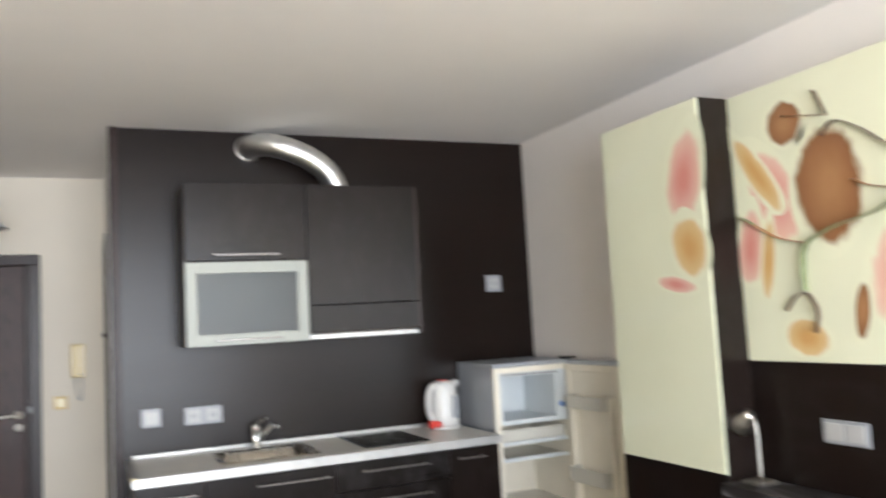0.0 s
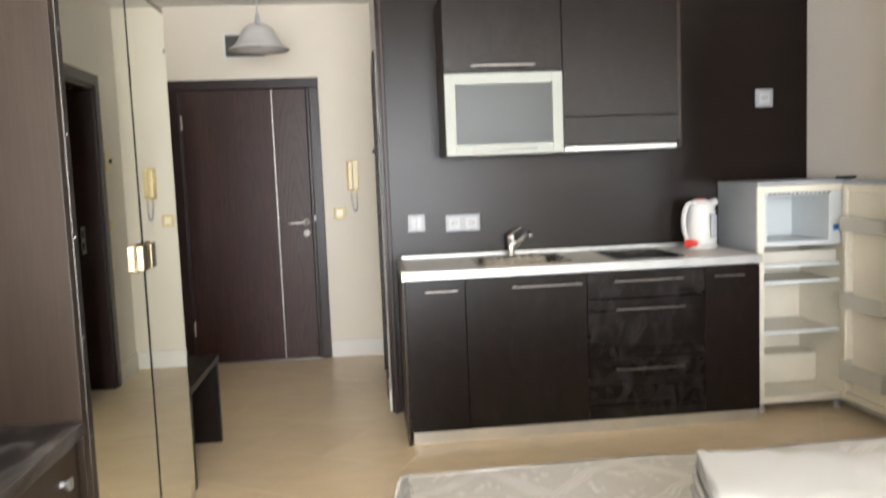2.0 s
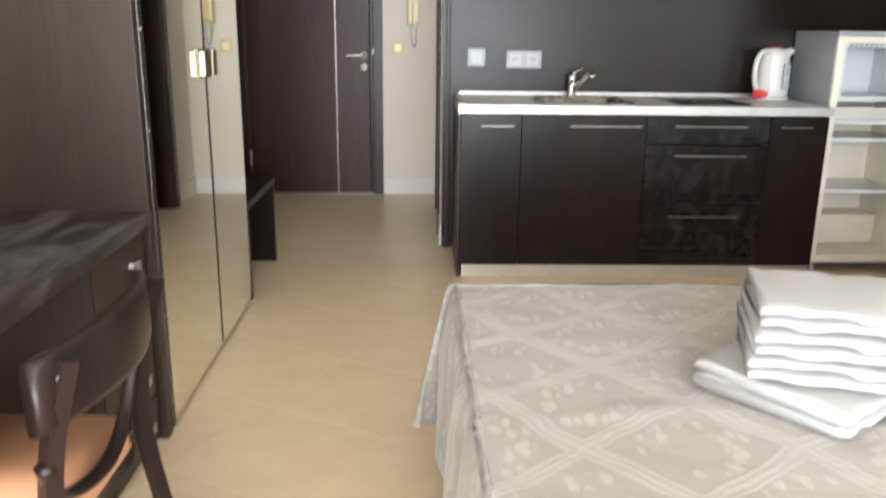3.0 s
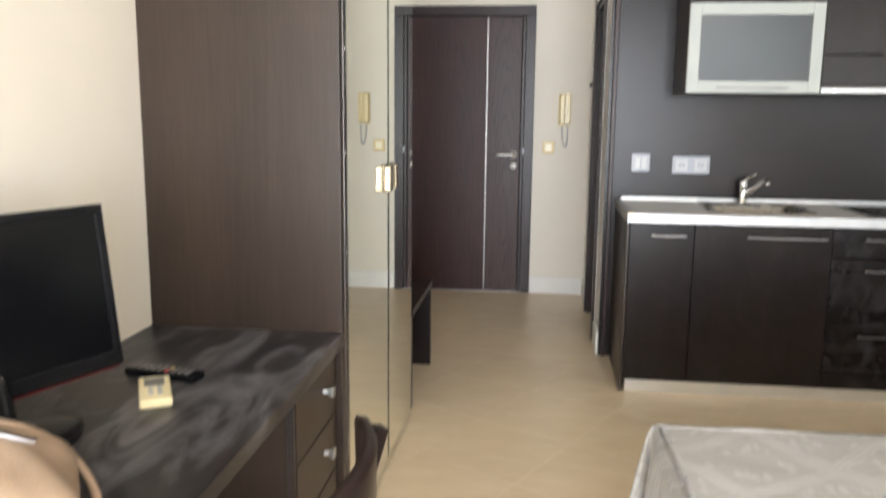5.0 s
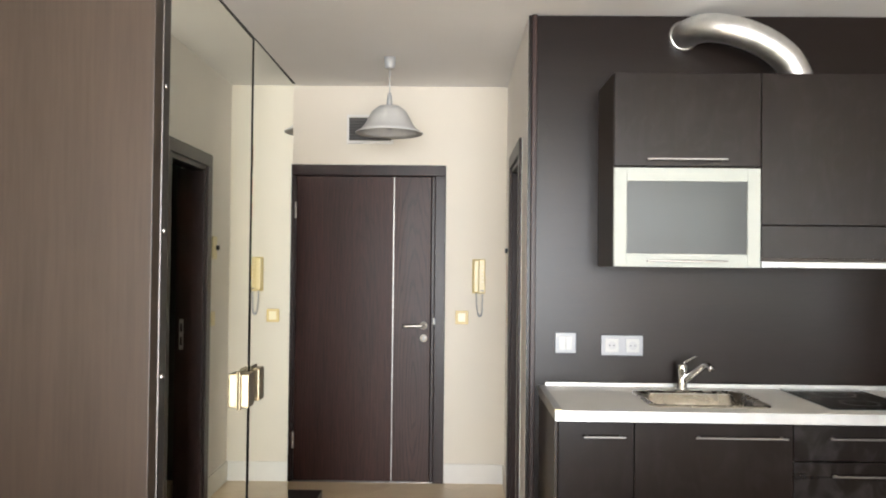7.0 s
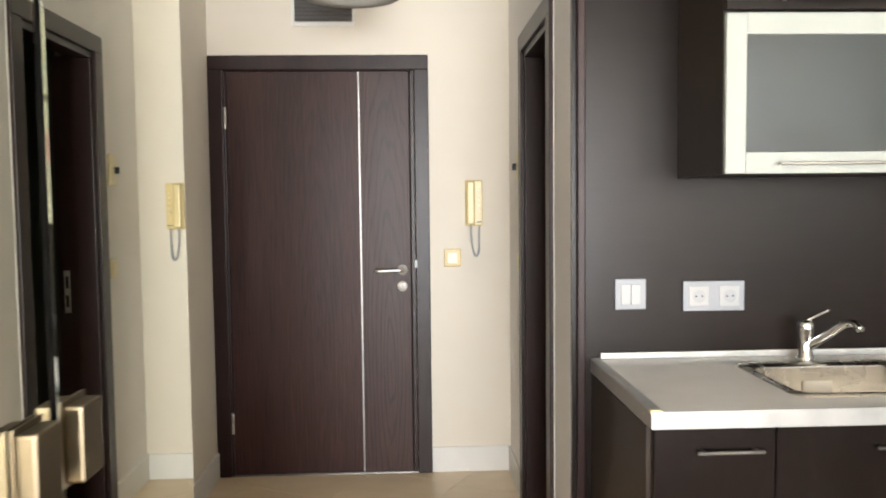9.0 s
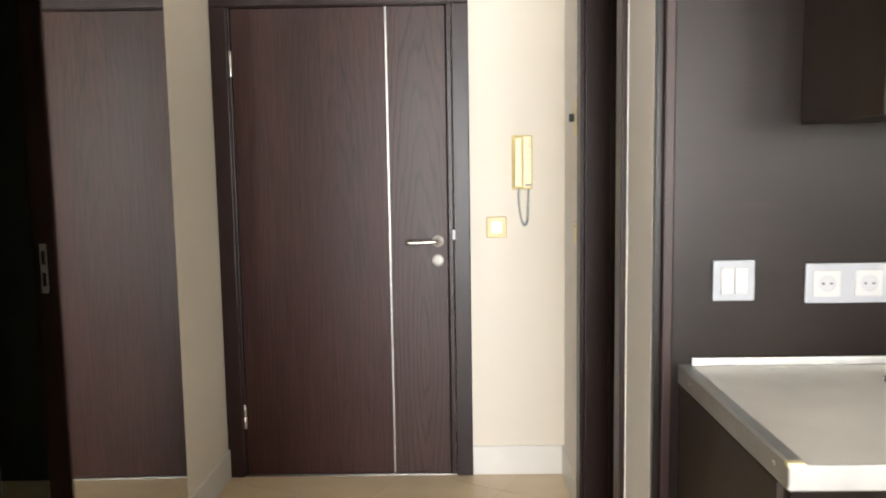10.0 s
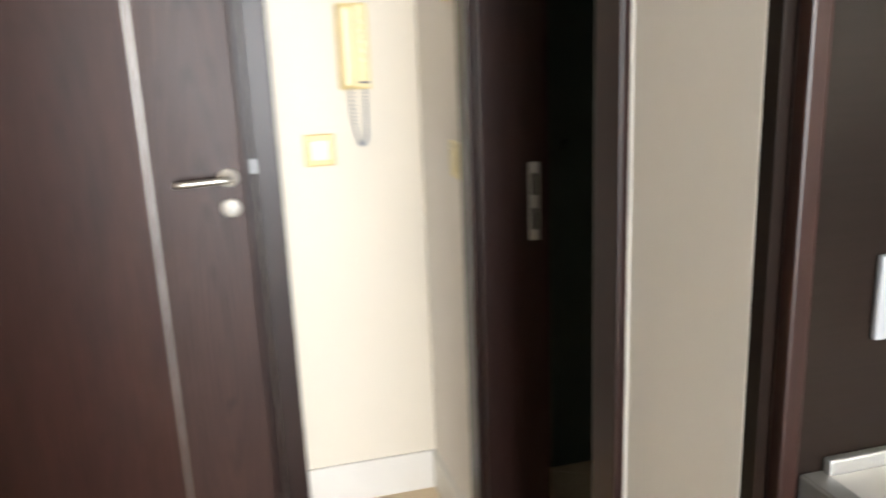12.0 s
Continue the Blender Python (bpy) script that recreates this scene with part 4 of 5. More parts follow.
for z, h in ((0.98, 0.07), (0.58, 0.08), (0.20, 0.10)):
    _b = box(-0.135, -0.131, -0.414, -0.096, z, z + h, 0.002, m=_a)
    box(-0.131, -0.053, -0.414, -0.096, z, z + 0.005, m=_a, bm=_b)
    box(-0.131, -0.053, -0.414, -0.410, z + 0.005, z + h, m=_a, bm=_b)
    box(-0.131, -0.053, -0.100, -0.096, z + 0.005, z + h, m=_a, bm=_b)
    part("door_bin", _b, M_TRAY, _dr, "clear door shelf")
part("hinge", box(2.74, 2.812, 3.955, 4.03, 1.2445, 1.256, 0.003), M_BLACK, _f)

# ---- wall closet with printed glass, headboard ----
_c = root("wall_closet", (2.63, 2.73, 0), "tall dark closet with a pale lime printed glass front", "closet")
part("body", box(2.462, XR - 0.002, 2.412, 3.055, 0.0, 2.335, 0.002), M_FRONT, _c)
part("lower_front", box(2.450, 2.461, 2.413, 3.054, 0.06, 0.856, 0.001), M_FRONT, _c)
_gp = part("glass_front", box(2.450, 2.461, 2.413, 3.054, 0.860, 2.333, 0.001), M_LIME, _c, "pale lime glossy glass with flower print")



LIME = (0.72, 0.735, 0.56)


def petal_print(centre, turn, ry, rz, core, rim):
    """Printed petal colour fading from its core into the pale ground."""
    m, N, L, P = shader("petal_print")
    tc, mp, ln = N.new("ShaderNodeTexCoord"), N.new("ShaderNodeMapping"), N.new("ShaderNodeVectorMath")
    mp.vector_type = "TEXTURE"
    L.new(tc.outputs["Object"], mp.inputs[0])
    mp.inputs["Location"].default_value, mp.inputs["Rotation"].default_value, mp.inputs["Scale"].default_value = centre, (turn, 0, 0), (1, ry, rz)
    ln.operation = "LENGTH"
    L.new(mp.outputs[0], ln.inputs[0])
    n = noise_tex(N, L, coords(N, L, (1, 1.6, 0.6)), 14.0, 4)
    d = N.new("ShaderNodeMath")
    d.operation = "MULTIPLY_ADD"
    L.new(n, d.inputs[0])
    d.inputs[1].default_value = 0.35
    L.new(ln.outputs["Value"], d.inputs[2])
    L.new(ramp(N, L, d.outputs[0], [(0.35, core), (0.88, rim), (1.2, LIME)]), P.inputs["Base Color"])
    P.inputs["Roughness"].default_value = 0.14
    return m


TONES = {"petal_pink": ((0.62, 0.26, 0.22), (0.70, 0.46, 0.38)), "petal_peach": ((0.56, 0.33, 0.12), (0.64, 0.47, 0.24)), "bud_brown": ((0.36, 0.185, 0.085), (0.25, 0.115, 0.05))}


def petal(parent, x, y, z, ry, rz, turn, material, name="petal", tip=0.35):
    """A flat printed petal on a panel facing -x."""
    ry, rz = ry * 1.3, rz * 1.2
    b = bmesh.new()
    vs, n = [], 40
    for i in range(n):
        a = 2 * math.pi * i / n
        k = 1 + tip * 0.3 * math.cos(a) + 0.06 * math.sin(3 * a + y * 9)
        p, q = rz * math.cos(a) * k, ry * math.sin(a) * (1 - 0.25 * tip * math.cos(a))
        c, s = math.cos(turn), math.sin(turn)
        vs.append(b.verts.new((x, y + q * c - p * s, z + q * s + p * c)))
    b.faces.new(vs)
    r = bmesh.ops.extrude_face_region(b, geom=b.faces[:])
    bmesh.ops.translate(b, verts=[v for v in r["geom"] if isinstance(v, bmesh.types.BMVert)], vec=(-0.0006, 0, 0))
    bmesh.ops.recalc_face_normals(b, faces=b.faces[:])
    return part(name, b, petal_print((x, y, z), turn, ry, rz, *TONES[material.name]), parent)


petal(_gp, 2.4496, 2.515, 2.03, 0.095, 0.20, 0.25, M_PINK)
petal(_gp, 2.4484, 2.510, 1.745, 0.090, 0.130, -0.35, M_PEACH)
petal(_gp, 2.4490, 2.610, 1.600, 0.030, 0.12, 1.75, M_PINK)
_c = root("headboard", (2.7, 1.3, 0), "dark wenge headboard wall with a large orchid print", "headboard")
part("lower_panel", box(2.612, XR - 0.002, -0.6, 2.410, 0.0, 1.282, 0.002), M_FRONT, _c)
part("ledge", box(2.42, 2.611, -0.6, 2.410, 0.79, 0.832, 0.002), M_DESK, _c)
part("ledge_front", box(2.425, 2.44, -0.6, 2.409, 0.0, 0.789), M_FRONT, _c)
_gp = part("print_panel", box(2.610, XR - 0.002, -0.6, 2.410, 1.284, 2.333, 0.001), M_LIME, _c, "pale lime glass panel with orchid print")
petal(_gp, 2.6096, 2.215, 1.91, 0.095, 0.20, -0.45, M_PINK)
petal(_gp, 2.6090, 2.285, 2.00, 0.042, 0.20, -0.60, M_PEACH)
petal(_gp, 2.6090, 2.350, 1.72, 0.060, 0.15, 0.15, M_PINK)
petal(_gp, 2.6096, 1.70, 1.60, 0.12, 0.22, 0.4, M_PINK)
petal(_gp, 2.6084, 2.265, 1.67, 0.030, 0.15, 0.15, M_PEACH)
petal(_gp, 2.6082, 1.965, 1.905, 0.135, 0.215, 0.05, M_BUD, "flower_bud", 0.1)
petal(_gp, 2.6082, 2.135, 2.165, 0.080, 0.085, 0.8, M_BUD, "flower_bud", 0.1)
petal(_gp, 2.6082, 2.115, 1.372, 0.090, 0.068, 0.2, M_PEACH, "flower_bud", 0.1)
petal(_gp, 2.6082, 1.88, 1.46, 0.028, 0.10, 0.15, M_BUD, "flower_bud", 0.3)


def stem(parent, pts, r, material):
    return part("stem", tube(smooth_path([(2.6075, a, b) for a, b in pts], 8), r, 10, flat=0.08), material, parent)


stem(_gp, [(2.388, 1.848), (2.30, 1.80), (2.20, 1.745), (2.075, 1.712)], 0.020, M_BUD)
stem(_gp, [(2.395, 1.850), (2.35, 1.832), (2.31, 1.808)], 0.022, M_GREEN)
stem(_gp, [(1.50, 1.93), (1.756, 1.797), (1.95, 1.758), (2.075, 1.705), (2.095, 1.62), (2.095, 1.541)], 0.026, M_GREEN)
stem(_gp, [(2.192, 1.472), (2.14, 1.525), (2.09, 1.530), (2.054, 1.468), (2.066, 1.39)], 0.019, M_STEM)
stem(_gp, [(2.13, 2.19), (2.06, 2.175), (1.944, 2.149)], 0.019, M_BUD)
stem(_gp, [(1.988, 2.249), (1.965, 2.20), (1.944, 2.149)], 0.017, M_STEM)
stem(_gp, [(1.971, 2.081), (1.93, 2.115), (1.886, 2.114), (1.80, 2.06), (1.732, 2.006), (1.55, 1.90)], 0.021, M_STEM)
stem(_gp, [(1.86, 1.905), (1.80, 1.875), (1.70, 1.85)], 0.022, M_BUD)
socket_e = root("wall_socket", (2.612, 2.0, 1.01), "silver white wall socket with switches on the headboard", "socket")
part("frame", box(2.602, 2.6115, 1.900, 2.085, 1.005, 1.088, 0.003), M_SOCKET, socket_e)
for k in range(2):
    part("outlet", box(2.597, 2.603, 1.912 + 0.085 * k, 1.985 + 0.085 * k, 1.016, 1.077, 0.003), M_WHITE, socket_e)
_l = root("desk_lamp", (2.53, 2.33, 0.832), "small satin steel reading lamp on the ledge", "lamp")
part("foot", box(2.48, 2.57, 2.275, 2.375, 0.8325, 0.848, 0.004), M_STEEL, _l)
part("stem", tube(smooth_path([(2.53, 2.320, 0.848), (2.53, 2.321, 0.95), (2.53, 2.322, 1.03), (2.53, 2.330, 1.070), (2.53, 2.350, 1.082)], 6), 0.0055, 10), M_STEEL, _l, smooth=True)
part("shade", lathe([(0.018, 0), (0.022, 0.02), (0.030, 0.045), (0.046, 0.085), (0.043, 0.085), (0.02, 0.04)], 24, pose(2.53, 2.345, 1.092, -127)), M_STEEL, _l, smooth=True)

# ---- desk along the left wall ----
_d = root("desk", (-0.85, 1.4, 0), "long dark wenge desk with a dusty smeared top", "desk")
part("desktop", box(XL + 0.001, -0.550, 0.45, 2.203, 0.682, 0.720, 0.002), M_DESK, _d, "dusty dark desktop")
part("end_panel", box(XL + 0.002, -0.565, 0.46, 0.495, 0.0, 0.681, 0.002), M_WENGE, _d)
part("back_panel", box(XL + 0.002, XL + 0.02, 0.496, 1.79, 0.25, 0.681), M_WENGE, _d)
_b = box(XL + 0.021, -0.590, 1.795, 1.815, 0.03, 0.681)
box(XL + 0.021, -0.590, 2.178, 2.200, 0.0, 0.681, bm=_b)
box(XL + 0.021, -0.600, 1.815, 2.178, 0.03, 0.05, bm=_b)
part("drawer_carcass", _b, M_WENGE, _d)
part("edge_trim", box(-0.590, -0.572, 1.7985, 1.8035, 0.03, 0.680), M_RAIL, _d, "thin grey metal edge strip")


def flared_knob(y, z, parent):
    b = loft([rounded_ring(-w, w, -w, w, h, w * 0.4, 3) for w, h in ((0.007, 0), (0.006, 0.012), (0.013, 0.022), (0.014, 0.028))])
    b.transform(pose(-0.571, y, z, 0, 90, 0))
    return part("knob", b, M_ALU, parent, "flared metal knob")


for z0, z1 in ((0.500, 0.678), (0.335, 0.495), (0.170, 0.330), (0.035, 0.165)):
    dw = part("drawer", box(-0.589, -0.571, 1.812, 2.180, z0, z1, 0.0015, seg=1), M_WENGE, _d)
    flared_knob(2.06, (z0 + z1) / 2 + 0.01, dw)

# ---- chair ----
def chair():
    e = root("chair", (-0.58, 1.28, 0), "dark wooden chair with a curved back and peach seat", "chair")
    b = loft([rounded_ring(-0.80, -0.375, 1.06, 1.48, z, r, 8) for z, r in ((0.425, 0.06), (0.43, 0.075), (0.455, 0.08), (0.468, 0.07))])
    part("seat", b, M_SEAT, e, "peach vinyl padded seat", True)
    _f = box(-0.79, -0.385, 1.07, 1.10, 0.375, 0.424, 0.004)
    box(-0.79, -0.385, 1.44, 1.47, 0.375, 0.424, 0.004, bm=_f)
    box(-0.79, -0.76, 1.10, 1.44, 0.375, 0.424, 0.004, bm=_f)
    box(-0.415, -0.385, 1.10, 1.44, 0.375, 0.424, 0.004, bm=_f)
    part("seat_frame", _f, M_CHAIR, e)
    for y in (1.085, 1.455):
        part("leg", tube(smooth_path([(-0.77, y, 0.424), (-0.775, y, 0.2), (-0.78, y, 0.0)], 5), lambda t: 0.019 - 0.005 * t, 10), M_CHAIR, e, smooth=True)
    for y, s in ((1.095, -1), (1.495, 1)):
        part("leg", tube(smooth_path([(-0.300, y - 0.01 * s, 0.0), (-0.340, y, 0.22), (-0.375, y, 0.44), (-0.365, y, 0.60), (-0.325, y, 0.755)], 7), lambda t: 0.021 - 0.004 * abs(t - 0.5), 4, flat=0.75), M_CHAIR, e)
    # bent top rail and lower bow
    n, prof = 18, []
    b = bmesh.new()
    for i in range(n + 1):
        t = i / n * 2 - 1
        y, dx = 1.295 + 0.235 * t, 0.055 * (t * t)
        zc = 0.715 - 0.012 * t * t
        hh = 0.064 - 0.006 * t * t
        prof.append([b.verts.new((-0.300 - dx + ox, y, zc + oz * hh)) for ox, oz in ((-0.009, -1), (0.009, -1), (0.012, -0.8), (0.014, 0.8), (0.009, 1), (-0.009, 1), (-0.013, 0.8), (-0.011, -0.8))])
    for p, q in zip(prof, prof[1:]):
        for k in range(8):
            b.faces.new((p[k], p[(k + 1) % 8], q[(k + 1) % 8], q[k]))
    b.faces.new(prof[0][::-1])
    b.faces.new(prof[-1])
    b.transform(Matrix.Translation((-0.012, 0, 0)))
    part("top_rail", b, M_CHAIR, e, "wide bent wooden back rail", True)
    part("bow", tube(smooth_path([(-0.372, 1.46, 0.585), (-0.375, 1.42, 0.515), (-0.368, 1.35, 0.485), (-0.362, 1.27, 0.478), (-0.368, 1.19, 0.485), (-0.375, 1.12, 0.515), (-0.372, 1.08, 0.585)], 6), 0.016, 8, flat=0.7), M_CHAIR, e, "bent wooden lower bow", True)
    for y in (1.085, 1.455):
        part("bolt_cap", lathe([(0.010, 0), (0.009, 0.004)], 12, pose(-0.335 if y < 1.2 else -0.335, y, 0.73, 0, 90)), M_CHAIR, e)


chair()
bpy.data.objects["chair"].location += Vector((0.022, -0.03, 0))

# ---- things on the desk ----
def television():
    e = root("television", (-0.98, 1.40, 0.72), "small black flat screen television on a glossy stand", "television")
    m = pose(-0.985, 1.34, 0.8, 0, 0, 69) @ pose(0, 0, 0, -7) @ pose(0, 0, -0.8)
    w, z0, z1 = 0.26, 0.815, 1.145
    part("back_shell", box(-w + 0.02, w - 0.02, 0.012, 0.055, z0 + 0.02, z1 - 0.02, 0.012, m=m), M_BLACK, e)
    b = box(-w, w, -0.014, 0.012, z0, z0 + 0.032, 0.004, m=m)
    box(-w, w, -0.014, 0.012, z1 - 0.018, z1, 0.004, m=m, bm=b)
    box(-w, -w + 0.018, -0.0135, 0.0115, z0 + 0.03, z1 - 0.016, 0.004, m=m, bm=b)
    box(w - 0.018, w, -0.0135, 0.0115, z0 + 0.03, z1 - 0.016, 0.004, m=m, bm=b)
    part("bezel", b, M_BLACK, e)
    part("screen", box(-w + 0.018, w - 0.018, -0.009, 0.008, z0 + 0.032, z1 - 0.018, m=m), M_SCREEN, e)
    part("red_edge", box(-w + 0.01, w - 0.01, -0.010, 0.010, z0 - 0.004, z0, m=m), M_MAROON, e, "dark red lower edge")
    part("badge", lathe([(0.008, 0), (0.007, 0.001)], 16, m @ pose(0, -0.014, z0 + 0.016, 90)), M_SOCKET, e)
    part("neck", tube(smooth_path([(-0.985, 1.34, 0.735), (-0.99, 1.34, 0.79), (-1.0, 1.34, 0.86)], 5), 0.028, 14, flat=0.7), M_BLACK, e, smooth=True)
    part("base", loft([[Vector((-0.965 + 0.085 * k * math.cos(a), 1.36 + 0.14 * k * math.sin(a), z)) for a in [2 * math.pi * i / 40 for i in range(40)]] for k, z in ((0.98, 0.7205), (1.0, 0.727), (0.9, 0.735), (0.3, 0.742))]), M_BLACK, e, "glossy oval foot", True)


television()
bpy.data.objects["television"].location.x += 0.022


def remote(x0, y0, turn, l, w, h, material, label, dark):
    m = pose(x0, y0, 0.7205, 0, 0, turn)
    e = root("remote_control", (x0, y0, 0.7205), label, "remote control", "remotes on the desk")
    part("case", box(-l / 2, l / 2, -w / 2, w / 2, 0, h, 0.005, seg=3, m=m), material, e)
    if dark:
        for i in range(9):
            for j in range(3):
                mt = M_RED if (i == 5 and j == 0) else (M_IVORY if i == 5 and j == 2 else M_VENT)
                part("button", box(-l * 0.42 + i * 0.018, -l * 0.42 + i * 0.018 + 0.010, -0.016 + j * 0.012, -0.008 + j * 0.012, h - 0.001, h + 0.0018, m=m), mt, e)
    else:
        part("display", box(l * 0.08, l * 0.40, -w * 0.32, w * 0.32, h - 0.001, h + 0.001, m=m), M_VENT, e, "grey display")
        for i in range(2):
            for j in range(2):
                part("button", box(-l * 0.3 + i * 0.03, -l * 0.3 + i * 0.03 + 0.018, -0.015 + j * 0.018, -0.004 + j * 0.018, h - 0.001, h + 0.002, m=m), M_WHITE, e)


remote(-0.832, 1.648, 118, 0.155, 0.066, 0.020, M_IVORY2, "cream air conditioner remote control with grey display", False)
remote(-0.872, 1.775, -12, 0.19, 0.046, 0.018, M_BLACK, "black television remote control with coloured buttons", True)


def handbag():
    e = root("handbag", (-0.80, 1.0, 0.72), "slouchy beige leather handbag on the desk", "handbag")
    b, n, rows = bmesh.new(), 40, 16
    rings = []
    for j in range(rows + 1):
        t = j / rows
        k = (1 - (2 * t - 1) ** 4 * 0.25) if t < 0.5 else math.sqrt(max(0.0, 1 - ((t - 0.5) / 0.5) ** 2.4)) * 0.98 + 0.02
        ring = []
        for i in range(n):
            a = 2 * math.pi * i / n
            f = 0.016 * math.sin(5 * a + 4 * t) + 0.010 * math.sin(9 * a - 7 * t)
            ring.append(Vector((-0.80 + (0.20 * k + f * k) * math.cos(a), 0.955 + (0.13 * k + f * k) * math.sin(a), 0.721 + 0.235 * t + 0.008 * math.sin(3 * a) * t)))
        rings.append(ring)
    part("bag_body", loft(rings), M_LEATHER, e, smooth=True)
    part("handle", tube(smooth_path([(-0.93, 0.95, 0.91), (-0.92, 0.95, 1.00), (-0.86, 0.95, 1.04), (-0.80, 0.96, 1.01), (-0.785, 0.97, 0.93)], 8), 0.013, 10), M_LEATHER, e, "rolled leather handle", True)
    part("seam", tube(smooth_path([(-0.62, 1.05, 0.74), (-0.645, 1.06, 0.85), (-0.70, 1.04, 0.925), (-0.80, 1.02, 0.955)], 8), 0.006, 8), M_LEATHER, e, smooth=True)
    part("metal_tag", box(-0.022, 0.022, -0.006, 0.006, -0.001, 0.0015, m=pose(-0.69, 0.985, 0.945, 0, 22, 20)), M_CHROME, e, "small bright metal tag")


handbag()
bpy.data.objects["handbag"].location += Vector((0.035, -0.035, 0))
bpy.data.objects["handbag"].scale = (1.0, 1.0, 0.93)

# ---- bed ----
BX0, BX1, BYA, BYB, BT = 0.300, 2.40, 0.55, 2.165, 0.515
_b = root("bed", (1.35, 1.37, 0), "double bed standing against the dark headboard", "bed")
part("base", box(BX0 + 0.06, BX1, BYA + 0.06, BYB - 0.06, 0.06, 0.28, 0.01), M_WENGE, _b)
part("mattress", box(BX0 + 0.03, BX1, BYA + 0.03, BYB - 0.03, 0.281, BT - 0.022, 0.05, seg=4), M_SHEET, _b)
for x in (BX0 + 0.15, BX1 - 0.15):
    for y in (BYA + 0.15, BYB - 0.15):
        part("leg", lathe([(0.022, 0), (0.028, 0.061)], 12, pose(x, y, 0)), M_DARK, _b)


def cloth(drop, lift, material_step, x1):
    """A cover lying over the mattress and hanging down on three sides with folds."""
    step = material_step
    b = bmesh.new()
    nx, ny = int((x1 - BX0 + drop) / step), int((BYB - BYA + 2 * drop) / step)
    grid = []
    for i in range(nx + 1):
        row = []
        for j in range(ny + 1):
            u, v = BX0 - drop + (x1 - BX0 + drop) * i / nx, BYA - drop + (BYB - BYA + 2 * drop) * j / ny
            a = max(0.0, BX0 - u)
            c = max(0.0, v - BYB) or -max(0.0, BYA - v)
            px, py = max(u, BX0), min(max(v, BYA), BYB)
            d = max(a, abs(c))
            z = BT + lift
            n1 = noise.noise(Vector((u * 3.1, v * 3.1, 0.3))) * 0.010 + noise.noise(Vector((u * 8, v * 11, 2.0))) * 0.0045
            n1 += 0.005 * math.exp(-((v - 1.15 - 0.2 * math.sin(u * 2.3)) / 0.02) ** 2)
            if d > 0:
                r = 0.035
                bend = min(d / (r * 1.57), 1.0) * math.pi / 2
                out = r * math.sin(bend)
                down = r * (1 - math.cos(bend)) + max(0.0, d - r * 1.57)
                s = v if a >= abs(c) else u
                fold = (0.018 * math.sin(s * 17 + 1.3 * math.sin(s * 5)) + 0.010 * noise.noise(Vector((s * 9, d * 3, 1)))) * min(1.0, d / 0.15)
                corner = min(a, abs(c)) / max(d, 1e-6)
                out += fold * (1 - corner) + 0.05 * d + corner * (0.42 * d)
                dirv = Vector((-a, c, 0))
                if dirv.length > 0:
                    dirv.normalize()
                if a > 0 and c > 0:
                    k = a / (a + c)
                    px, py = px - (out - r) * k, py + (out - r) * (1 - k) - 0.75 * min(a, c) * k
                else:
                    px, py = px + dirv.x * (out - r), py + dirv.y * (out - r)
                z -= down
            row.append(b.verts.new((px, py, max(z + n1 * (1 if d < 0.05 else 0.4), 0.012 + lift))))
        grid.append(row)
    for i in range(nx):
        for j in range(ny):
            b.faces.new((grid[i][j], grid[i + 1][j], grid[i + 1][j + 1], grid[i][j + 1]))
    bmesh.ops.recalc_face_normals(b, faces=b.faces[:])
    return b


_sp = thing("bedspread", cloth(0.45, 0.012, 0.022, 2.32), M_SPREAD, "wrinkled grey beige damask bedspread hanging over the bed", "bedspread", smooth=True)
_md = _sp.modifiers.new("thick", "SOLIDIFY")
_md.thickness, _md.offset = 0.005, -1
for k, (yy, yw) in enumerate(((0.98, 0.62), (1.75, 0.62))):
    rings = []
    for t in [i / 10 for i in range(11)]:
        s = math.sin(math.pi * min(max(t, 0.04), 0.96)) ** 0.45
        rings.append([Vector((2.19 + 0.19 * s * math.copysign(abs(math.cos(a)) ** 0.6, math.cos(a)), yy + yw / 2 * s * math.copysign(abs(math.sin(a)) ** 0.6, math.sin(a)), BT + 0.03 + 0.13 * t)) for a in [2 * math.pi * i / 36 for i in range(36)]])
    thing("pillow", loft(rings), M_SHEET, "white pillow lying at the headboard end", "pillow", "pillows on the bed", smooth=True)


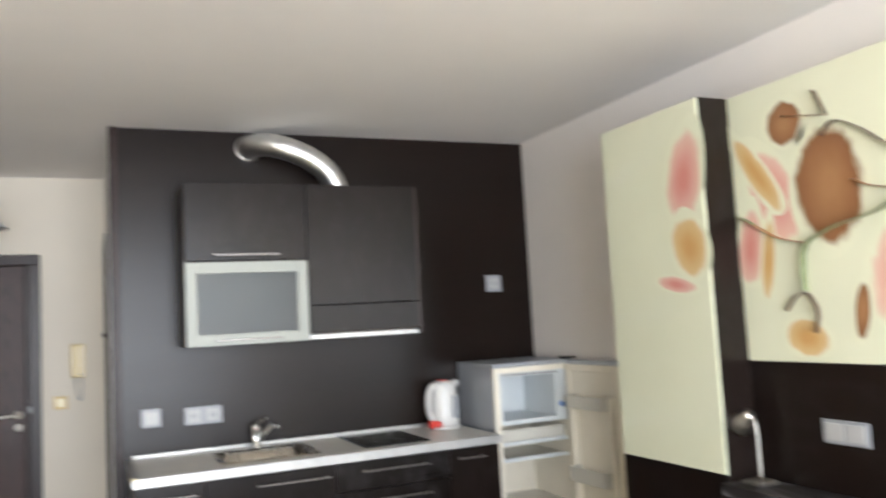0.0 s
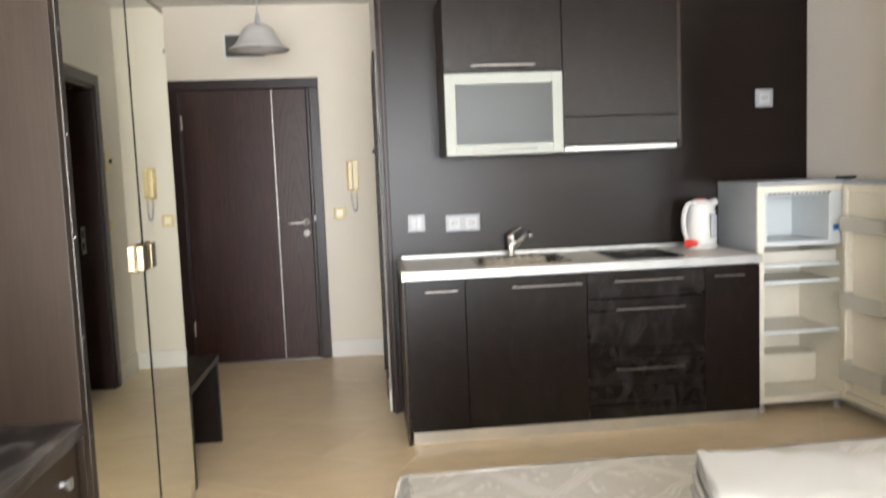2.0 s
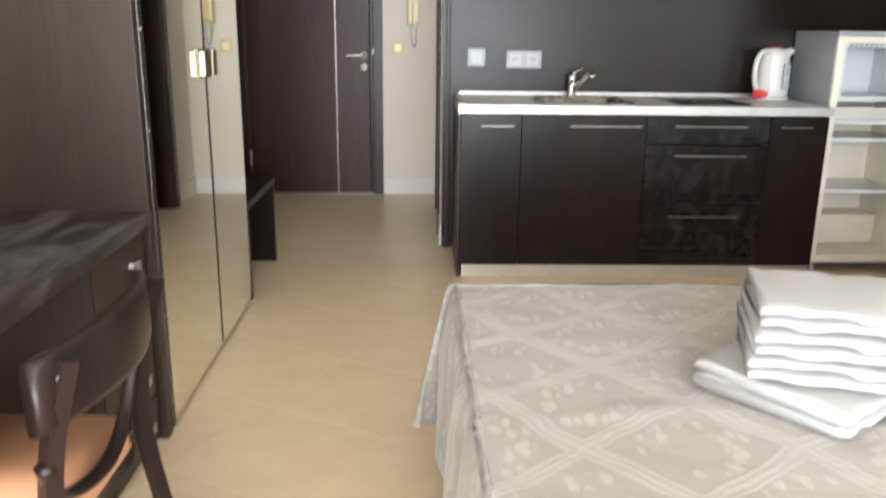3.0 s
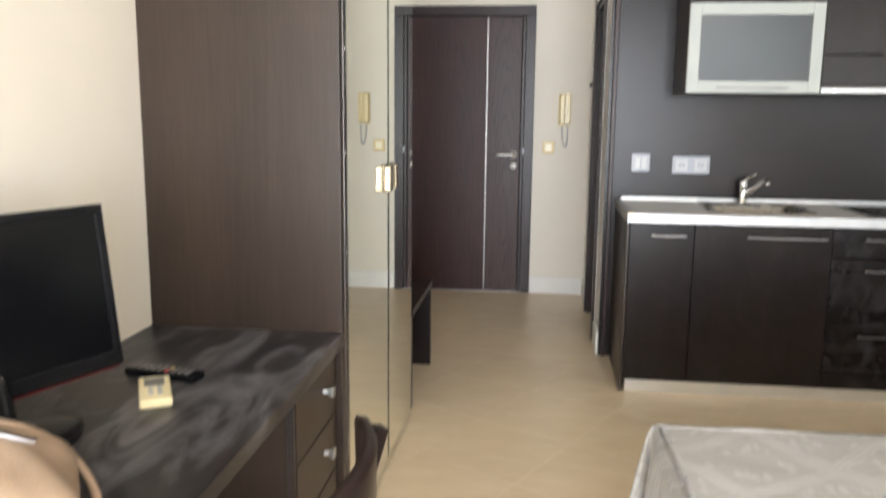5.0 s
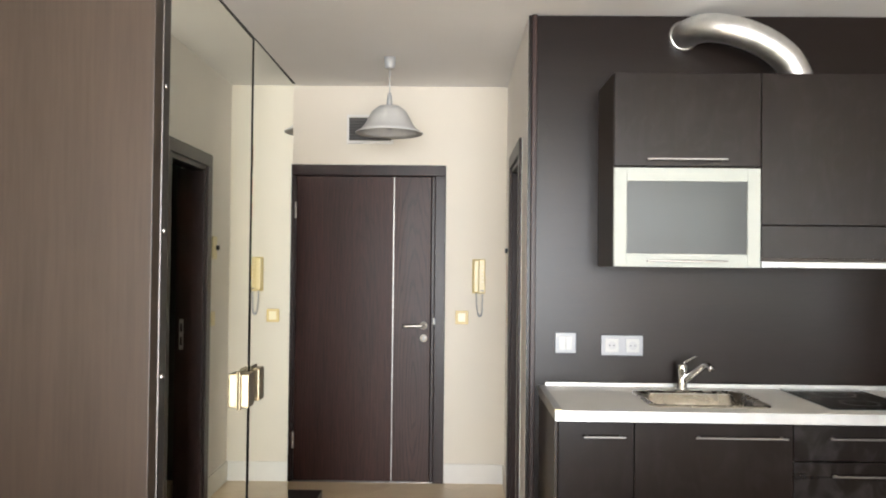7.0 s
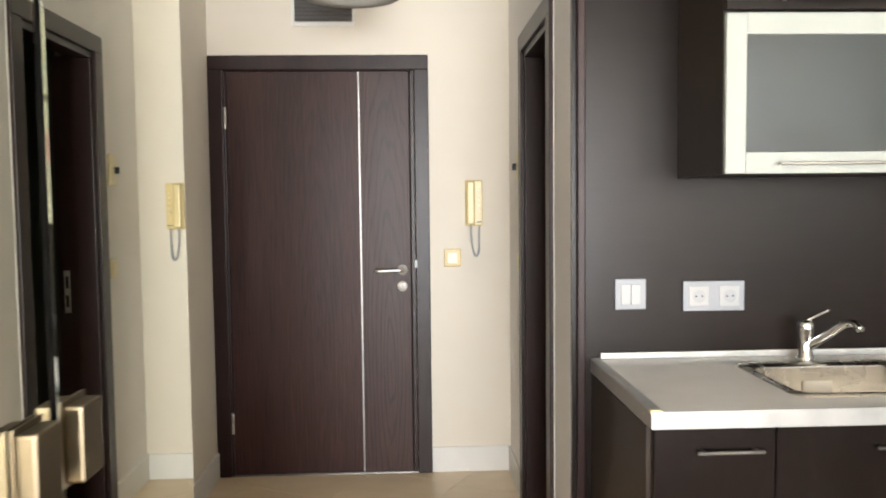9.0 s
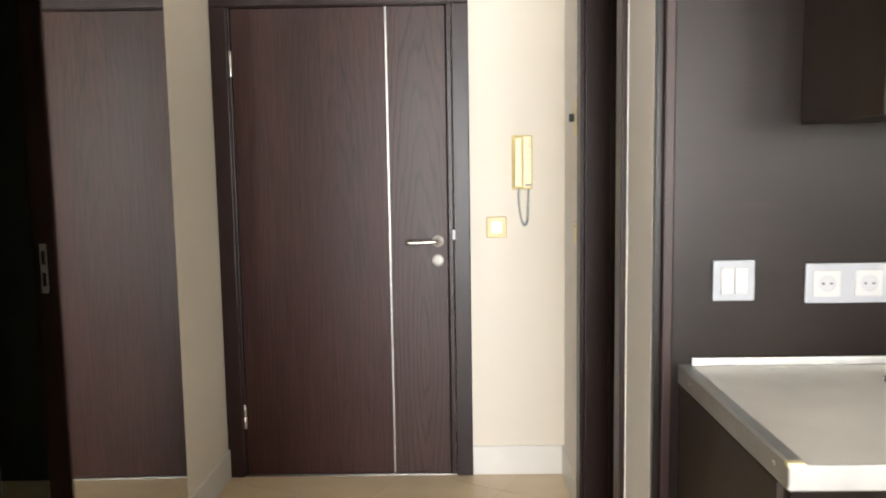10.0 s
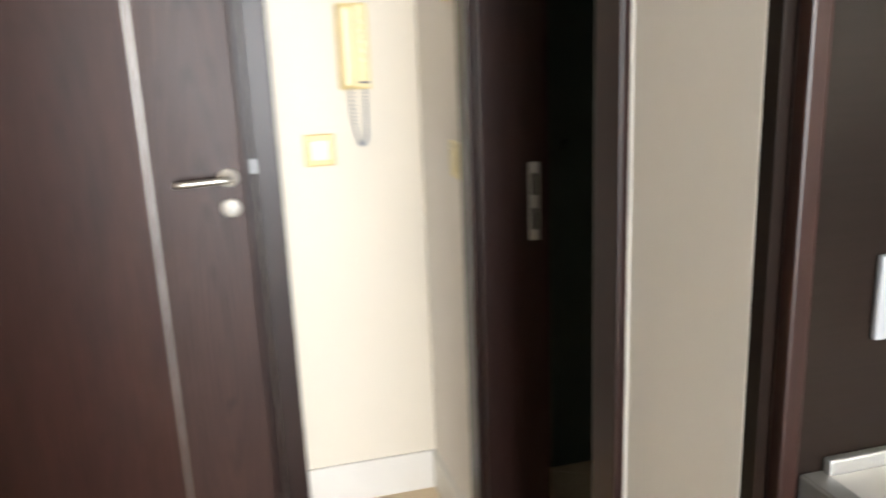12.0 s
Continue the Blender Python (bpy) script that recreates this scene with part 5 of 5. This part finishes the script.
# ---- folded towels ----
def folded_towel(x, y, z, lx, ly, h, turn, folds, label, logo=False):
    """A terry towel folded into layers with a rounded fold on the side towards the room."""
    m = pose(x, y, z, 0, 0, turn)
    e = root("folded_towel", (x, y, z), label, "towel", "towels on the bed")
    th = h / folds
    for k in range(folds):
        b, nu, prof = bmesh.new(), 34, []
        n = 20
        for i in range(nu + 1):
            t = i / nu * 2 - 1
            ring = []
            for q in range(n):
                a = 2 * math.pi * q / n
                cx = math.copysign(abs(math.cos(a)) ** 0.35, math.cos(a))
                cz = math.copysign(abs(math.sin(a)) ** 0.75, math.sin(a))
                p = Vector((t * lx / 2, cx * ly / 2, th * (k + 0.5) + cz * th * 0.53))
                w = noise.noise(Vector((p.x * 21 + k * 3.1, p.y * 21 + x * 7, p.z * 30 + y * 5 + k)))
                edge = 1 - 0.06 * abs(t) ** 6
                p = Vector((p.x + 0.012 * w, p.y * edge + 0.012 * w, p.z + 0.005 * w * (1 if k or z > 0.6 else 0.4)))
                ring.append(b.verts.new(m @ p))
            prof.append(ring)
        for p, q in zip(prof, prof[1:]):
            for j in range(n):
                b.faces.new((p[j], p[(j + 1) % n], q[(j + 1) % n], q[j]))
        b.faces.new(prof[0][::-1])
        b.faces.new(prof[-1])
        bmesh.ops.recalc_face_normals(b, faces=b.faces[:])
        part("fold", b, M_TOWEL, e, smooth=True)
    if logo:
        part("woven_mark", box(lx * 0.18, lx * 0.34, -ly / 2 - 0.004, -ly / 2 + 0.006, h * 0.42, h * 0.55, 0.001, m=m), M_INK, e, "faded dark woven mark")


ZB = BT + 0.020
folded_towel(1.05, 1.475, ZB, 0.46, 0.33, 0.052, 38, 2, "large white terry bath towel folded flat on the bed")
folded_towel(1.085, 1.42, ZB + 0.055, 0.42, 0.30, 0.050, -17, 2, "white terry towel folded on top of the stack", True)
folded_towel(1.08, 1.425, ZB + 0.107, 0.41, 0.30, 0.050, -14, 2, "white terry towel folded on top of the stack", True)
folded_towel(1.085, 1.43, ZB + 0.159, 0.40, 0.29, 0.046, -15, 2, "white terry towel folded on top of the stack")

# ---- floor tiles, laid diagonally ----
def clip(poly, axis, limit, keep_less):
    out = []
    for i, p in enumerate(poly):
        q = poly[(i + 1) % len(poly)]
        pin, qin = ((p[axis] <= limit) == keep_less), ((q[axis] <= limit) == keep_less)
        if pin:
            out.append(p)
        if pin != qin:
            t = (limit - p[axis]) / (q[axis] - p[axis])
            out.append((p[0] + (q[0] - p[0]) * t, p[1] + (q[1] - p[1]) * t))
    return out


def floor_tile(poly):
    b = bmesh.new()
    top = [b.verts.new((p[0], p[1], 0.0)) for p in poly]
    low = [b.verts.new((p[0], p[1], -0.003)) for p in poly]
    try:
        b.faces.new(top)
        for i in range(len(top)):
            b.faces.new((top[i], low[i], low[(i + 1) % len(top)], top[(i + 1) % len(top)]))
    except ValueError:
        b.free()
        return
    bmesh.ops.recalc_face_normals(b, faces=b.faces[:])
    part("tile", b, M_TILE, floor)


TILE, GAP, TURN_T = 0.45, 0.0016, radians(-29)
UXV, UYV = Vector((math.cos(TURN_T), math.sin(TURN_T))), Vector((-math.sin(TURN_T), math.cos(TURN_T)))
for (rx0, rx1, ry0, ry1) in ((XL, XR, YW, 4.50), (XL, XH, 4.50, YD), (XH + 0.15, 2.2, 4.65, YD)):
    for i in range(-24, 25):
        for j in range(-24, 25):
            o = Vector((-0.116, 1.815)) + UXV * TILE * i + UYV * TILE * j
            poly = [tuple(o + UXV * a + UYV * c) for a, c in ((GAP, GAP), (TILE - GAP, GAP), (TILE - GAP, TILE - GAP), (GAP, TILE - GAP))]
            for ax, lim, less in ((0, rx0, False), (0, rx1, True), (1, ry0, False), (1, ry1, True)):
                poly = clip(poly, ax, lim, less) if poly else poly
            if len(poly) >= 3:
                area = abs(sum(p[0] * q[1] - q[0] * p[1] for p, q in zip(poly, poly[1:] + poly[:1]))) / 2
                if area > 0.0004:
                    floor_tile(poly)
